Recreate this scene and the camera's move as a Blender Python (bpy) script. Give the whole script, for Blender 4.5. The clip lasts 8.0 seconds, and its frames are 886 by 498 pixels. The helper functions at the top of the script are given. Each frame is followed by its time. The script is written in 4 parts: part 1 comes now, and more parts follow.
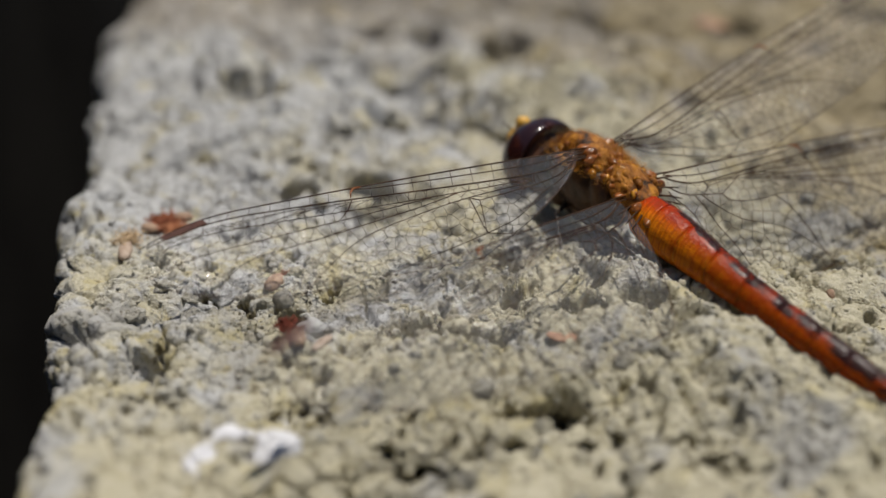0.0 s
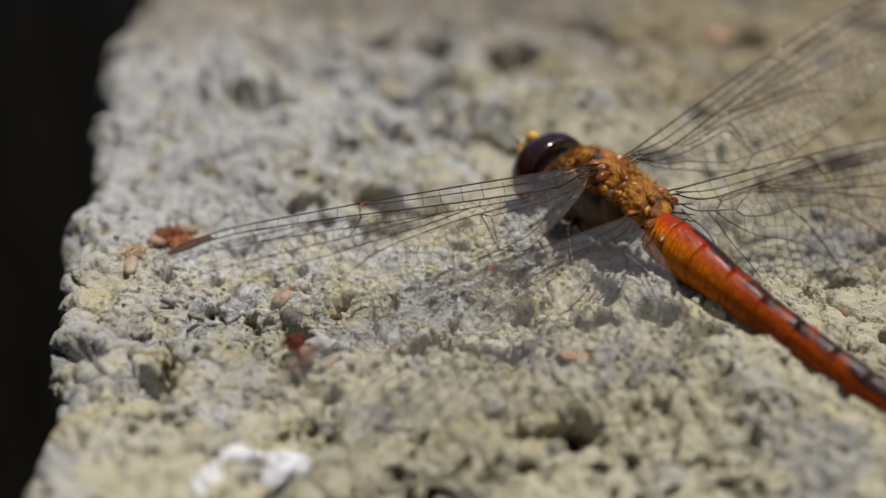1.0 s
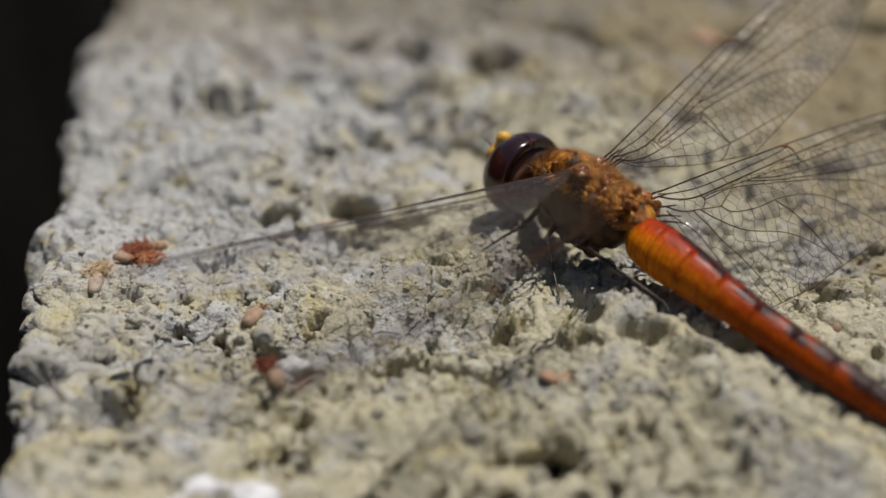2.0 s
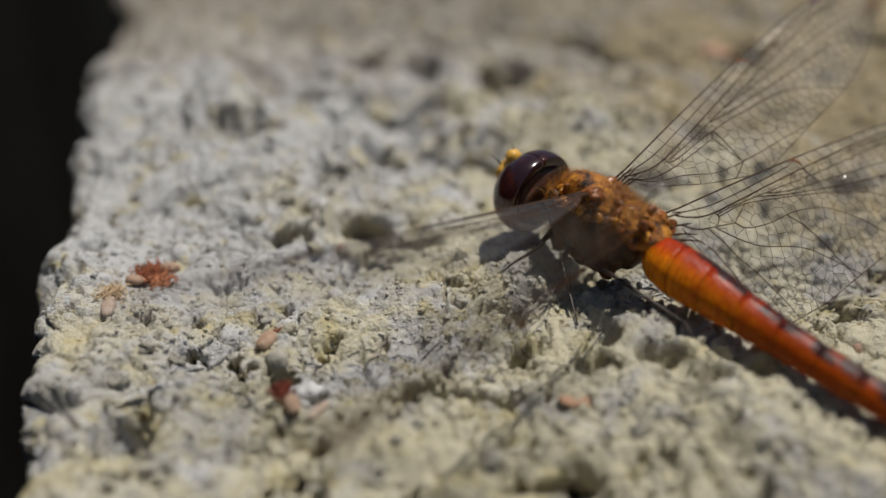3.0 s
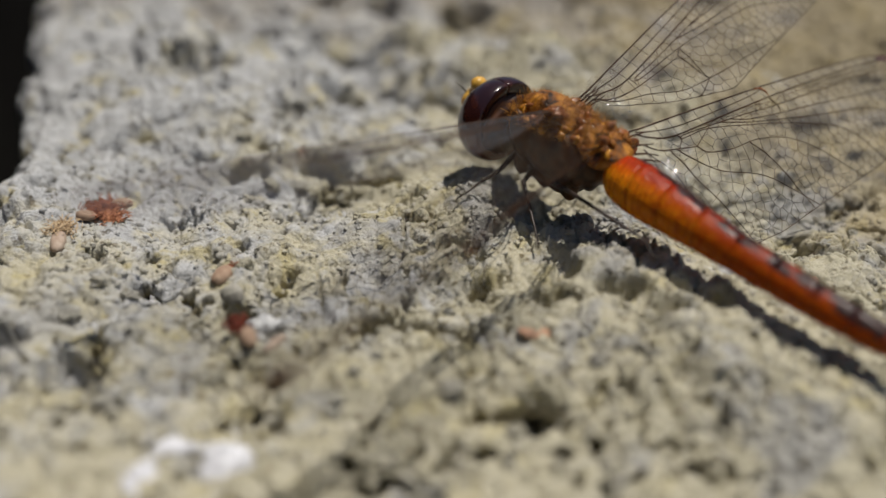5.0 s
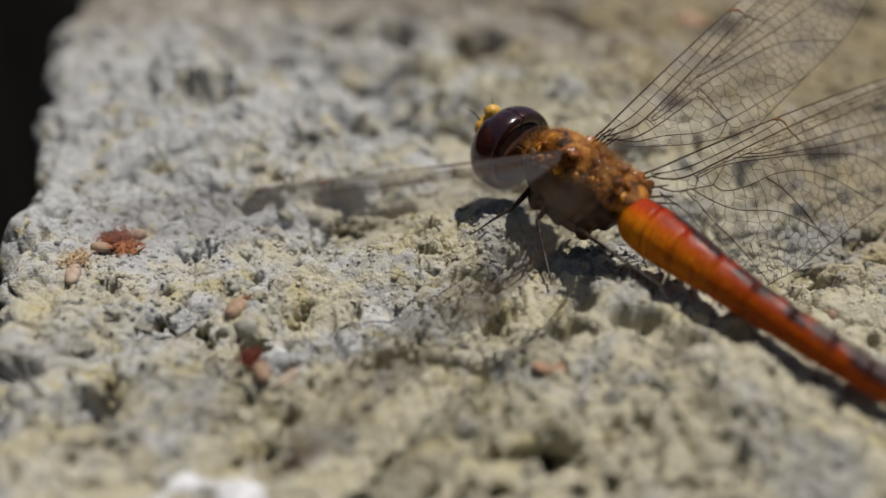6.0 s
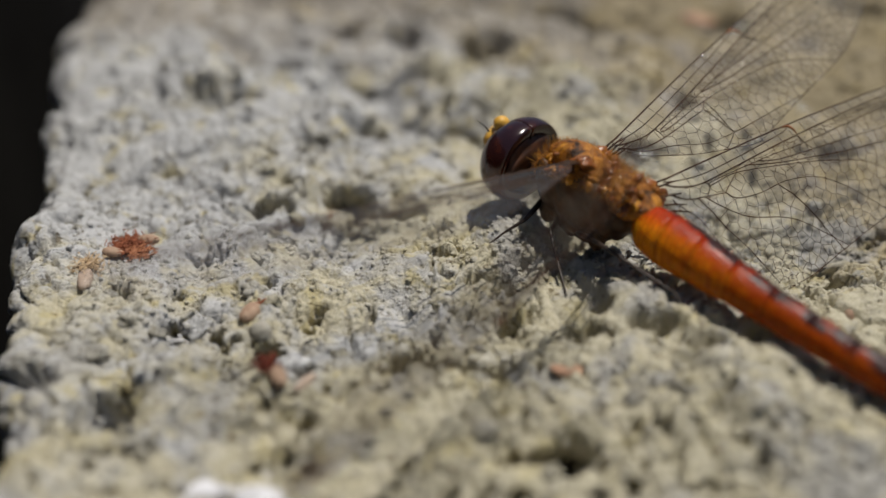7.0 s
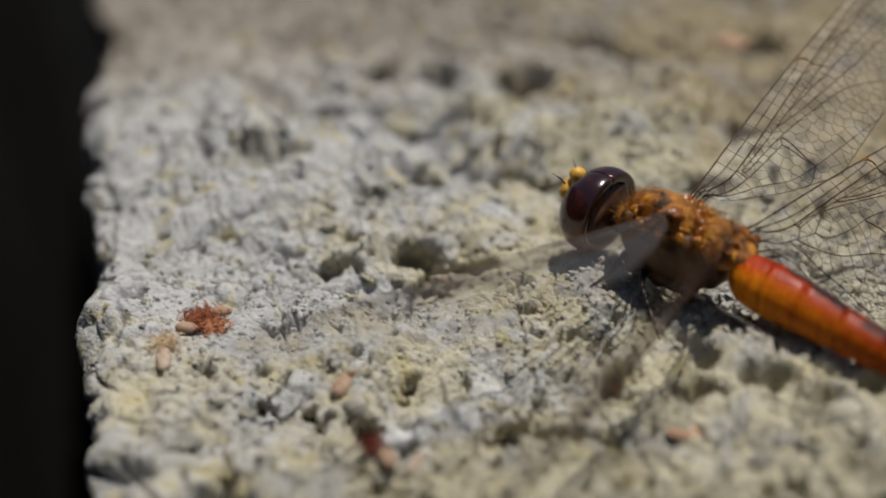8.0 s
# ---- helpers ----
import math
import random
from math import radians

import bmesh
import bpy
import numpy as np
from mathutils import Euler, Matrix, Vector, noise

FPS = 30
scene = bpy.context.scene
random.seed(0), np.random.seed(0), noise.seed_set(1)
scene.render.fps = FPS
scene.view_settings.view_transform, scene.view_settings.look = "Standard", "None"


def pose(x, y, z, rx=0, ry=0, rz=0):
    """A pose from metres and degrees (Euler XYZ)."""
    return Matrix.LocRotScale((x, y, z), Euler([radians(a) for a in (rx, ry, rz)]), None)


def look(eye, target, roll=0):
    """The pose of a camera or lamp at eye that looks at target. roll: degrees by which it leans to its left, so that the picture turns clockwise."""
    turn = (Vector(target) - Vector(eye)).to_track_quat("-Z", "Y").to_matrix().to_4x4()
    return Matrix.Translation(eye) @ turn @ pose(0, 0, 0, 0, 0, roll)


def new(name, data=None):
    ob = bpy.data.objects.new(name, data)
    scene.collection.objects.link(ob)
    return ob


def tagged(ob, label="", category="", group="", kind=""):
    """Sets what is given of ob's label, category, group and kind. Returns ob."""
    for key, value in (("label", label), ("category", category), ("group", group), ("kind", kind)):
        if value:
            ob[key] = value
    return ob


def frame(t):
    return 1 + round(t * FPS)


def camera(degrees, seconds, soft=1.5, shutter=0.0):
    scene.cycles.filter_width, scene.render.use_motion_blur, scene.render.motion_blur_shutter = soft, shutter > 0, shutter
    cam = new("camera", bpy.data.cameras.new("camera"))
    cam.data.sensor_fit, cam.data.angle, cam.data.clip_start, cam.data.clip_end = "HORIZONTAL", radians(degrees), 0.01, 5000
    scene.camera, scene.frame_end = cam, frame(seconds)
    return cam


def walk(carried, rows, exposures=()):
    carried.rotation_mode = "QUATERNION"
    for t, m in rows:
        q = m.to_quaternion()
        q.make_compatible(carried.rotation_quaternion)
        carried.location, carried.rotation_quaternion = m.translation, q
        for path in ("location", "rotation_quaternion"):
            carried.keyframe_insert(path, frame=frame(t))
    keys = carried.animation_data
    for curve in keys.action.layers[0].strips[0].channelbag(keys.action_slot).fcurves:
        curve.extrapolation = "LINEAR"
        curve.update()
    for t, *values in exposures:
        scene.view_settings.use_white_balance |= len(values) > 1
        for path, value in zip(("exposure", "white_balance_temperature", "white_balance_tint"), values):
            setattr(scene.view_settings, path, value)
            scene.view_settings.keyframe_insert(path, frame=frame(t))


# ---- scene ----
from mathutils import geometry

cam = camera(50.0, 8.0, soft=1.5, shutter=0.15)
cam.data.dof.use_dof = True
cam.data.dof.focus_distance = 0.0552
cam.data.dof.aperture_fstop = 15.5
PATH = [
    (0, (0.00570, -0.05532, 0.02981), (0.00416, -0.00088, -0.00172), -0.10),
    (0.5, (0.00559, -0.05513, 0.02953), (0.00472, -0.00121, -0.00219), 0.37),
    (1, (0.00507, -0.05447, 0.03003), (0.00358, -0.00040, -0.00088), 0.17),
    (1.5, (0.00599, -0.05324, 0.02998), (0.00535, -0.00020, -0.00046), 0.28),
    (2.8, (0.00507, -0.05131, 0.02976), (0.00397, 0.00016, 0.00013), -0.22),
    (3, (0.00511, -0.05132, 0.03028), (0.00403, 0.00065, 0.00100), -0.34),
    (3.5, (0.00496, -0.05199, 0.03005), (0.00447, 0.00039, 0.00062), 0.22),
    (4, (0.00478, -0.05212, 0.02986), (0.00379, 0.00001, -0.00010), -0.41),
    (4.5, (0.00529, -0.05202, 0.02887), (0.00490, -0.00092, -0.00160), 0.01),
    (4.7, (0.00546, -0.05170, 0.02865), (0.00599, -0.00176, -0.00270), 0.40),
    (5.8, (0.00467, -0.05106, 0.02952), (0.00636, -0.00069, -0.00079), 1.32),
    (6, (0.00519, -0.05089, 0.02931), (0.00570, -0.00047, -0.00070), 0.58),
    (6.5, (0.00478, -0.05077, 0.02940), (0.00406, -0.00008, -0.00024), -0.41),
    (7, (0.00441, -0.05059, 0.02920), (0.00490, -0.00039, -0.00058), 0.10),
    (7.5, (0.00377, -0.04986, 0.02878), (0.00579, -0.00116, -0.00149), 0.36),
    (8, (-0.00116, -0.04759, 0.03073), (0.00024, 0.00142, 0.00247), -2.40),
]
walk(cam, [(t, look(eye, target, roll)) for t, eye, target, roll in PATH])

# ---- world, sun ----
SUN_ELEVATION, SUN_AZIMUTH = 74.0, 52.0      # azimuth in degrees from +y towards +x

world = bpy.data.worlds.new("sky")
scene.world = world
world.use_nodes = True
wn = world.node_tree.nodes
sky = wn.new("ShaderNodeTexSky")
sky.sky_type, sky.sun_disc = "NISHITA", False
sky.sun_elevation, sky.sun_rotation = radians(SUN_ELEVATION), radians(SUN_AZIMUTH)
wn["Background"].inputs["Strength"].default_value = 0.05
world.node_tree.links.new(sky.outputs[0], wn["Background"].inputs["Color"])

sun = new("sun", bpy.data.lights.new("sun", "SUN"))
sun.data.energy, sun.data.angle, sun.data.color = 4.1, radians(0.53), (1.0, 0.95, 0.87)
az, el = radians(SUN_AZIMUTH), radians(SUN_ELEVATION)
SUN_WAY = Vector((math.sin(az) * math.cos(el), math.cos(az) * math.cos(el), math.sin(el)))
sun.matrix_world = look(tuple(SUN_WAY), (0, 0, 0))
scene.view_settings.exposure = 0.0

MM = 0.001


# ---- materials ----
class Nodes:
    """A few short calls for building a node material."""

    def __init__(self, name):
        self.mat = bpy.data.materials.new(name)
        self.mat.use_nodes = True
        self.tree = self.mat.node_tree
        self.bsdf = self.tree.nodes["Principled BSDF"]
        self.out = self.tree.nodes["Material Output"]
        self.co = self.add("ShaderNodeTexCoord")

    def add(self, kind, **values):
        n = self.tree.nodes.new(kind)
        for key, value in values.items():
            n.inputs[key.replace("_", " ")].default_value = value
        return n

    def link(self, a, b):
        self.tree.links.new(a, b)

    def noise(self, mm, detail=4.0, rough=0.55, where="Object", distort=0.0):
        n = self.add("ShaderNodeTexNoise", Scale=1000.0 / mm, Detail=detail, Roughness=rough, Distortion=distort)
        self.link(self.co.outputs[where], n.inputs["Vector"])
        return n.outputs["Fac"]

    def cells(self, mm, feature="F1", out="Distance"):
        n = self.add("ShaderNodeTexVoronoi", Scale=1000.0 / mm)
        n.feature = feature
        self.link(self.co.outputs["Object"], n.inputs["Vector"])
        return n.outputs[out]

    def ramp(self, fac, *stops):
        n = self.add("ShaderNodeValToRGB")
        e = n.color_ramp.elements
        while len(e) < len(stops):
            e.new(0.5)
        for k, (at, colour) in enumerate(stops):
            e[k].position = at
            e[k].color = (*colour, 1) if len(colour) == 3 else colour
        self.link(fac, n.inputs[0])
        return n.outputs[0]

    def mix(self, fac, a, b, blend="MIX"):
        n = self.tree.nodes.new("ShaderNodeMix")
        n.data_type, n.blend_type = "RGBA", blend
        for sock, value in ((n.inputs[0], fac), (n.inputs[6], a), (n.inputs[7], b)):
            if isinstance(value, (int, float)):
                sock.default_value = value
            elif isinstance(value, tuple):
                sock.default_value = (*value, 1)
            else:
                self.link(value, sock)
        return n.outputs[2]

    def math(self, op, a, b=0.0):
        n = self.tree.nodes.new("ShaderNodeMath")
        n.operation = op
        for sock, value in zip(n.inputs, (a, b)):
            if isinstance(value, (int, float)):
                sock.default_value = value
            else:
                self.link(value, sock)
        return n.outputs[0]

    def bump(self, height, mm, strength=1.0, under=None):
        n = self.add("ShaderNodeBump", Strength=strength, Distance=mm * MM)
        self.link(height, n.inputs["Height"])
        if under:
            self.link(under, n.inputs["Normal"])
        return n.outputs["Normal"]

    def finish(self, colour, rough=0.6, normal=None, spec=0.5, **more):
        for key, value in (("Base Color", colour), ("Roughness", rough)):
            if isinstance(value, tuple):
                self.bsdf.inputs[key].default_value = (*value, 1)
            elif isinstance(value, (int, float)):
                self.bsdf.inputs[key].default_value = value
            else:
                self.link(value, self.bsdf.inputs[key])
        self.bsdf.inputs["Specular IOR Level"].default_value = spec
        for key, value in more.items():
            self.bsdf.inputs[key.replace("_", " ")].default_value = value
        if normal:
            self.link(normal, self.bsdf.inputs["Normal"])
        return self.mat


def concrete_material(name, loose=False, single=False):
    n = Nodes(name)
    patch = n.math("ADD", n.math("MULTIPLY", n.noise(12, 4, 0.6, distort=0.8), 0.55), n.math("MULTIPLY", n.noise(3.4, 5, 0.66, distort=0.9), 0.45))
    sep = n.add("ShaderNodeSeparateXYZ")
    n.link(n.co.outputs["Object"], sep.inputs[0])
    patch = n.math("SUBTRACT", patch, n.math("MULTIPLY", n.math("SUBTRACT", sep.outputs[0], n.math("MULTIPLY", sep.outputs[1], 0.5)), 4.5))
    fine = n.math("ADD", n.math("MULTIPLY", n.noise(0.9, 6, 0.72), 0.6), n.math("MULTIPLY", n.noise(0.24, 4, 0.7), 0.4))
    yellow = n.ramp(fine, (0.33, (0.44, 0.385, 0.25)), (0.43, (0.70, 0.645, 0.465)), (0.64, (0.88, 0.825, 0.645)))
    grey = n.ramp(fine, (0.33, (0.45, 0.45, 0.445)), (0.43, (0.675, 0.68, 0.68)), (0.64, (0.875, 0.88, 0.885)))
    tone = n.mix(n.ramp(patch, (0.46, (0, 0, 0)), (0.56, (1, 1, 1))), yellow, grey)
    tone = n.mix(n.ramp(n.noise(5.5, 4, 0.6, distort=0.6), (0.55, (0, 0, 0)), (0.63, (0.7, 0.7, 0.7))), tone, (0.58, 0.58, 0.585))
    tone = n.mix(n.ramp(n.noise(2.2, 4, 0.65, distort=0.5), (0.56, (0, 0, 0)), (0.66, (0.75, 0.75, 0.75))), tone, (0.76, 0.665, 0.36))
    if loose:
        geo = n.add("ShaderNodeNewGeometry")
        shade = n.ramp(geo.outputs["Random Per Island"], (0.0, (0.48, 0.47, 0.44)), (0.3, (0.74, 0.68, 0.50)), (0.65, (0.68, 0.67, 0.66)), (1.0, (0.84, 0.83, 0.80)))
        tone = n.mix(0.35, tone, shade)
    if single:
        info = n.add("ShaderNodeObjectInfo")
        shade = n.ramp(info.outputs["Random"], (0.0, (0.42, 0.41, 0.39)), (0.4, (0.72, 0.67, 0.50)), (0.7, (0.58, 0.58, 0.58)), (1.0, (0.78, 0.74, 0.62)))
        tone = n.mix(0.55, tone, shade)
    # browner and darker towards the far and right-hand parts of the block
    aside = n.math("MULTIPLY", n.math("MAXIMUM", n.math("SUBTRACT", sep.outputs[0], 0.012), 0.0), 18.0)
    far = n.math("ADD", n.math("ADD", n.math("MULTIPLY", sep.outputs[1], 13.0), n.math("MULTIPLY", sep.outputs[0], 2.0)), n.math("ADD", aside, n.math("MULTIPLY", n.noise(9, 4, 0.6), 0.5)))
    far_tint = n.ramp(far, (0.60, (1, 1, 1)), (0.76, (0.80, 0.74, 0.66)), (1.25, (0.64, 0.58, 0.50)))
    tone = n.mix(1.0, tone, far_tint, "MULTIPLY")
    dirt = n.ramp(n.noise(0.6, 4, 0.68), (0.34, (0.38, 0.34, 0.28)), (0.42, (1, 1, 1)))
    tone = n.mix(1.0, tone, dirt, "MULTIPLY")
    # age greys the whole block
    tone = n.mix(1.0, tone, (0.60, 0.595, 0.59), "MULTIPLY")
    nor = n.bump(n.noise(0.5, 5, 0.7), 0.26, 1.0)
    nor = n.bump(n.cells(0.22), 0.05, 1.0, nor)
    return n.finish(tone, 0.92, nor, 0.25)


def stone_material(name, dark, light, mm=0.8, rough=0.85, spec=0.3):
    n = Nodes(name)
    tone = n.ramp(n.noise(mm, 5, 0.65), (0.3, dark), (0.7, light))
    info = n.add("ShaderNodeObjectInfo")
    tone = n.mix(0.3, tone, n.ramp(info.outputs["Random"], (0, (0.3, 0.3, 0.3)), (1, (0.75, 0.72, 0.62))), "OVERLAY")
    return n.finish(tone, rough, n.bump(n.noise(mm * 0.5, 5, 0.7), 0.12, 0.8), spec)


def fibre_material(name, dark, light, mm=0.5, rough=0.6, spec=0.4):
    n = Nodes(name)
    tone = n.ramp(n.noise(mm, 4, 0.6), (0.3, dark), (0.7, light))
    return n.finish(tone, rough, n.bump(n.noise(mm * 0.4, 3, 0.6), 0.05, 0.7), spec)


def abdomen_material():
    """u runs round the segment (0.5 is the back), v along it."""
    n = Nodes("abdomen_shell")
    sep = n.add("ShaderNodeSeparateXYZ")
    n.link(n.co.outputs["UV"], sep.inputs[0])
    u, v = sep.outputs[0], sep.outputs[1]
    wobble = n.math("MULTIPLY", n.math("SUBTRACT", n.noise(1.1, 3), 0.5), 0.10)
    around = n.math("ADD", n.math("ABSOLUTE", n.math("SUBTRACT", u, 0.475)), wobble)
    skin = n.ramp(around, (0.02, (0.27, 0.014, 0.003)), (0.07, (0.42, 0.034, 0.002)), (0.11, (0.62, 0.115, 0.003)), (0.17, (0.80, 0.27, 0.008)))
    skin = n.mix(n.ramp(n.noise(0.8, 4, 0.65), (0.46, (0, 0, 0)), (0.70, (0.5, 0.5, 0.5))), skin, (0.40, 0.045, 0.004))
    skin = n.mix(n.ramp(n.noise(0.35, 3, 0.6), (0.52, (0, 0, 0)), (0.75, (0.6, 0.6, 0.6))), skin, (0.20, 0.022, 0.006))
    joint = n.math("LESS_THAN", n.math("FRACT", n.math("ADD", n.math("MULTIPLY", v, 10.0), 0.008)), 0.02)
    skin = n.mix(n.math("MULTIPLY", joint, 0.2), skin, (0.05, 0.012, 0.006))
    band = n.add("ShaderNodeCombineXYZ")
    n.link(n.math("MULTIPLY", u, 5.0), band.inputs[0])
    n.link(n.math("MULTIPLY", v, 85.0), band.inputs[1])
    streak = n.add("ShaderNodeTexNoise", Scale=1.0, Detail=4.0, Roughness=0.6)
    n.link(band.outputs[0], streak.inputs["Vector"])
    skin = n.mix(n.ramp(streak.outputs["Fac"], (0.48, (0, 0, 0)), (0.70, (0.75, 0.75, 0.75))), skin, (0.24, 0.030, 0.004))
    fine = n.math("SINE", n.math("ADD", n.math("MULTIPLY", v, 290.0), n.math("MULTIPLY", n.noise(1.6, 2), 7.0)))
    ringed = n.math("MULTIPLY", n.ramp(fine, (0.62, (0, 0, 0)), (0.95, (0.7, 0.7, 0.7))), n.ramp(v, (0.1, (1, 1, 1)), (0.5, (0.2, 0.2, 0.2))))
    skin = n.mix(ringed, skin, (0.26, 0.04, 0.004))
    # v is 0 at the front of the abdomen and 1 at its tip: the red deepens and the dark marks grow towards the tip
    skin = n.mix(n.ramp(v, (0.12, (0, 0, 0)), (0.5, (0.85, 0.85, 0.85))), skin, (0.20, 0.020, 0.002))
    back = n.math("ADD", n.math("ABSOLUTE", n.math("SUBTRACT", u, 0.43)), wobble)
    width = n.math("SUBTRACT", n.math("MULTIPLY", v, 0.30), 0.015)
    blot = n.ramp(n.noise(1.2, 4, 0.6), (0.38, (0, 0, 0)), (0.50, (0.92, 0.92, 0.92)))
    dark = n.math("MULTIPLY", n.math("LESS_THAN", back, width), blot)
    skin = n.mix(dark, skin, (0.012, 0.009, 0.010))
    rings = n.math("SINE", n.math("ADD", n.math("MULTIPLY", v, 330.0), n.math("MULTIPLY", n.noise(0.9, 2), 9.0)))
    nor = n.bump(rings, 0.012, 0.15)
    nor = n.bump(n.noise(0.35, 4, 0.65), 0.08, 0.9, nor)
    return n.finish(skin, n.ramp(n.noise(0.6, 3), (0.3, (0.20, 0.20, 0.20)), (0.7, (0.36, 0.36, 0.36))), nor, 0.10, Coat_Weight=0.035, Coat_Roughness=0.18, Subsurface_Weight=0.35, Subsurface_Scale=0.0009, Subsurface_Radius=(1.0, 0.35, 0.1))


def thorax_material():
    n = Nodes("thorax_shell")
    tone = n.ramp(n.noise(1.3, 5, 0.65, distort=0.6), (0.38, (0.028, 0.011, 0.003)), (0.48, (0.27, 0.092, 0.008)), (0.66, (0.58, 0.25, 0.022)))
    nor = n.bump(n.noise(0.7, 5, 0.7), 0.30, 1.0)
    return n.finish(tone, n.ramp(n.noise(0.5, 3), (0.35, (0.38, 0.38, 0.38)), (0.65, (0.65, 0.65, 0.65))), nor, 0.35)


def membrane_material(name="wing_membrane", shine=0.015, milk=0.035, crease=0.30):
    n = Nodes(name)
    clear = n.add("ShaderNodeBsdfTransparent")
    clear.inputs[0].default_value = (0.986, 0.984, 0.98, 1)
    gloss = n.add("ShaderNodeBsdfGlossy", Roughness=0.07)
    gloss.inputs["Color"].default_value = (0.9, 0.93, 1.0, 1)
    n.link(n.bump(n.noise(0.55, 3, 0.6), crease, 1.0), gloss.inputs["Normal"])
    fres = n.add("ShaderNodeLayerWeight", Blend=0.12)
    both = n.add("ShaderNodeMixShader")
    n.link(n.math("ADD", n.math("MULTIPLY", n.math("MULTIPLY", fres.outputs[1], fres.outputs[1]), 0.4), shine), both.inputs[0])
    n.link(clear.outputs[0], both.inputs[1])
    n.link(gloss.outputs[0], both.inputs[2])
    veil = n.add("ShaderNodeBsdfDiffuse")
    veil.inputs["Color"].default_value = (0.72, 0.75, 0.80, 1)
    milky = n.add("ShaderNodeMixShader", Fac=milk)
    n.link(both.outputs[0], milky.inputs[1])
    n.link(veil.outputs[0], milky.inputs[2])
    n.link(milky.outputs[0], n.out.inputs["Surface"])
    return n.mat


def eye_material():
    n = Nodes("compound_eye")
    sep = n.add("ShaderNodeSeparateXYZ")
    n.link(n.co.outputs["Generated"], sep.inputs[0])
    tone = n.ramp(sep.outputs[2], (0.25, (0.10, 0.028, 0.008)), (0.55, (0.045, 0.010, 0.006)), (0.85, (0.022, 0.008, 0.010)))
    tone = n.mix(n.ramp(n.noise(0.9, 3), (0.5, (0, 0, 0)), (0.75, (0.4, 0.4, 0.4))), tone, (0.11, 0.026, 0.008))
    nor = n.bump(n.cells(0.06), 0.008, 0.25)
    return n.finish(tone, 0.16, nor, 0.6)


M_CONCRETE = concrete_material("weathered_concrete")
M_GRIT = concrete_material("concrete_grit", True)
M_GRAIN = concrete_material("concrete_grain", single=True)
M_GREYSTONE = stone_material("grey_pebble", (0.22, 0.21, 0.185), (0.42, 0.40, 0.36))
M_WHITESTONE = stone_material("pale_stone", (0.44, 0.44, 0.45), (0.66, 0.66, 0.66))
M_LIME = stone_material("lime_crust", (0.52, 0.52, 0.56), (0.74, 0.74, 0.77), 1.2)
M_BRICKRED = stone_material("orange_chip", (0.34, 0.19, 0.125), (0.46, 0.29, 0.20))
M_TAN = fibre_material("tan_husk", (0.26, 0.165, 0.11), (0.42, 0.30, 0.215), 0.5, 0.75, 0.2)
M_PINK = fibre_material("pink_husk", (0.33, 0.24, 0.18), (0.50, 0.40, 0.32), 0.5, 0.75, 0.2)
M_PALEFLUFF = fibre_material("pale_fibre", (0.44, 0.31, 0.18), (0.60, 0.46, 0.30), 0.4, 0.85, 0.2)
M_CURL = fibre_material("orange_fibre", (0.30, 0.105, 0.045), (0.50, 0.22, 0.105), 0.4, 0.75)
M_RUST = fibre_material("rust_fibre", (0.15, 0.042, 0.017), (0.34, 0.105, 0.045), 0.4, 0.75)
M_DARKRUST = fibre_material("dark_rust_fibre", (0.06, 0.014, 0.008), (0.24, 0.045, 0.02), 0.4, 0.8)
M_LINT = fibre_material("white_lint", (0.62, 0.62, 0.62), (0.82, 0.82, 0.82), 0.4, 0.8, 0.2)
M_ABDOMEN = abdomen_material()
M_MEMBRANE = membrane_material()
M_LOBE = membrane_material("wing_lobe", 0.08, 0.02, 0.60)
M_EYE = eye_material()
M_VEIN = fibre_material("wing_vein", (0.018, 0.010, 0.006), (0.070, 0.030, 0.012), 1.5, 0.5, 0.12)
M_VEIN_RED = fibre_material("red_vein", (0.10, 0.028, 0.006), (0.28, 0.085, 0.012), 1.0, 0.4)
M_STIGMA = fibre_material("wing_stigma", (0.05, 0.020, 0.015), (0.10, 0.042, 0.028), 0.6, 0.5)
# brown flank, with the shade on that side put into the colour
M_PLEURA = fibre_material("pleura_shell", (0.014, 0.008, 0.005), (0.11, 0.045, 0.011), 1.2, 0.5)
M_THORAX = thorax_material()
M_HAIR = fibre_material("thorax_hair", (0.36, 0.14, 0.018), (0.64, 0.32, 0.06), 1.0, 0.5)
M_FACE = fibre_material("yellow_face", (0.50, 0.24, 0.03), (0.72, 0.42, 0.07), 0.8, 0.4)
M_LEG = fibre_material("leg_shell", (0.014, 0.011, 0.010), (0.05, 0.03, 0.02), 0.6, 0.45)
M_OCCIPUT = fibre_material("head_back", (0.010, 0.005, 0.004), (0.10, 0.034, 0.010), 1.0, 0.5)
M_HINGE = fibre_material("wing_hinge", (0.05, 0.016, 0.006), (0.36, 0.11, 0.014), 0.6, 0.3)
M_AMBER = fibre_material("amber_cuticle", (0.22, 0.068, 0.005), (0.62, 0.29, 0.03), 0.4, 0.25)


def earth_material():
    n = Nodes("dark_earth")
    tone = n.ramp(n.noise(60, 6, 0.7), (0.3, (0.010, 0.009, 0.008)), (0.7, (0.028, 0.024, 0.020)))
    return n.finish(tone, 0.95, n.bump(n.noise(25, 6, 0.7), 12, 0.8), 0.2)


# Near-black colour that stands in for the deep shade beside the block.
def shade_screen_material():
    n = Nodes("deep_shade_black")
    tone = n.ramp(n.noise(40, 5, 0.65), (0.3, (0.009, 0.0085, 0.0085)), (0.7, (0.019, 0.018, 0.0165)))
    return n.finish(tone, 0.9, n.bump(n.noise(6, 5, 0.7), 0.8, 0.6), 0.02)


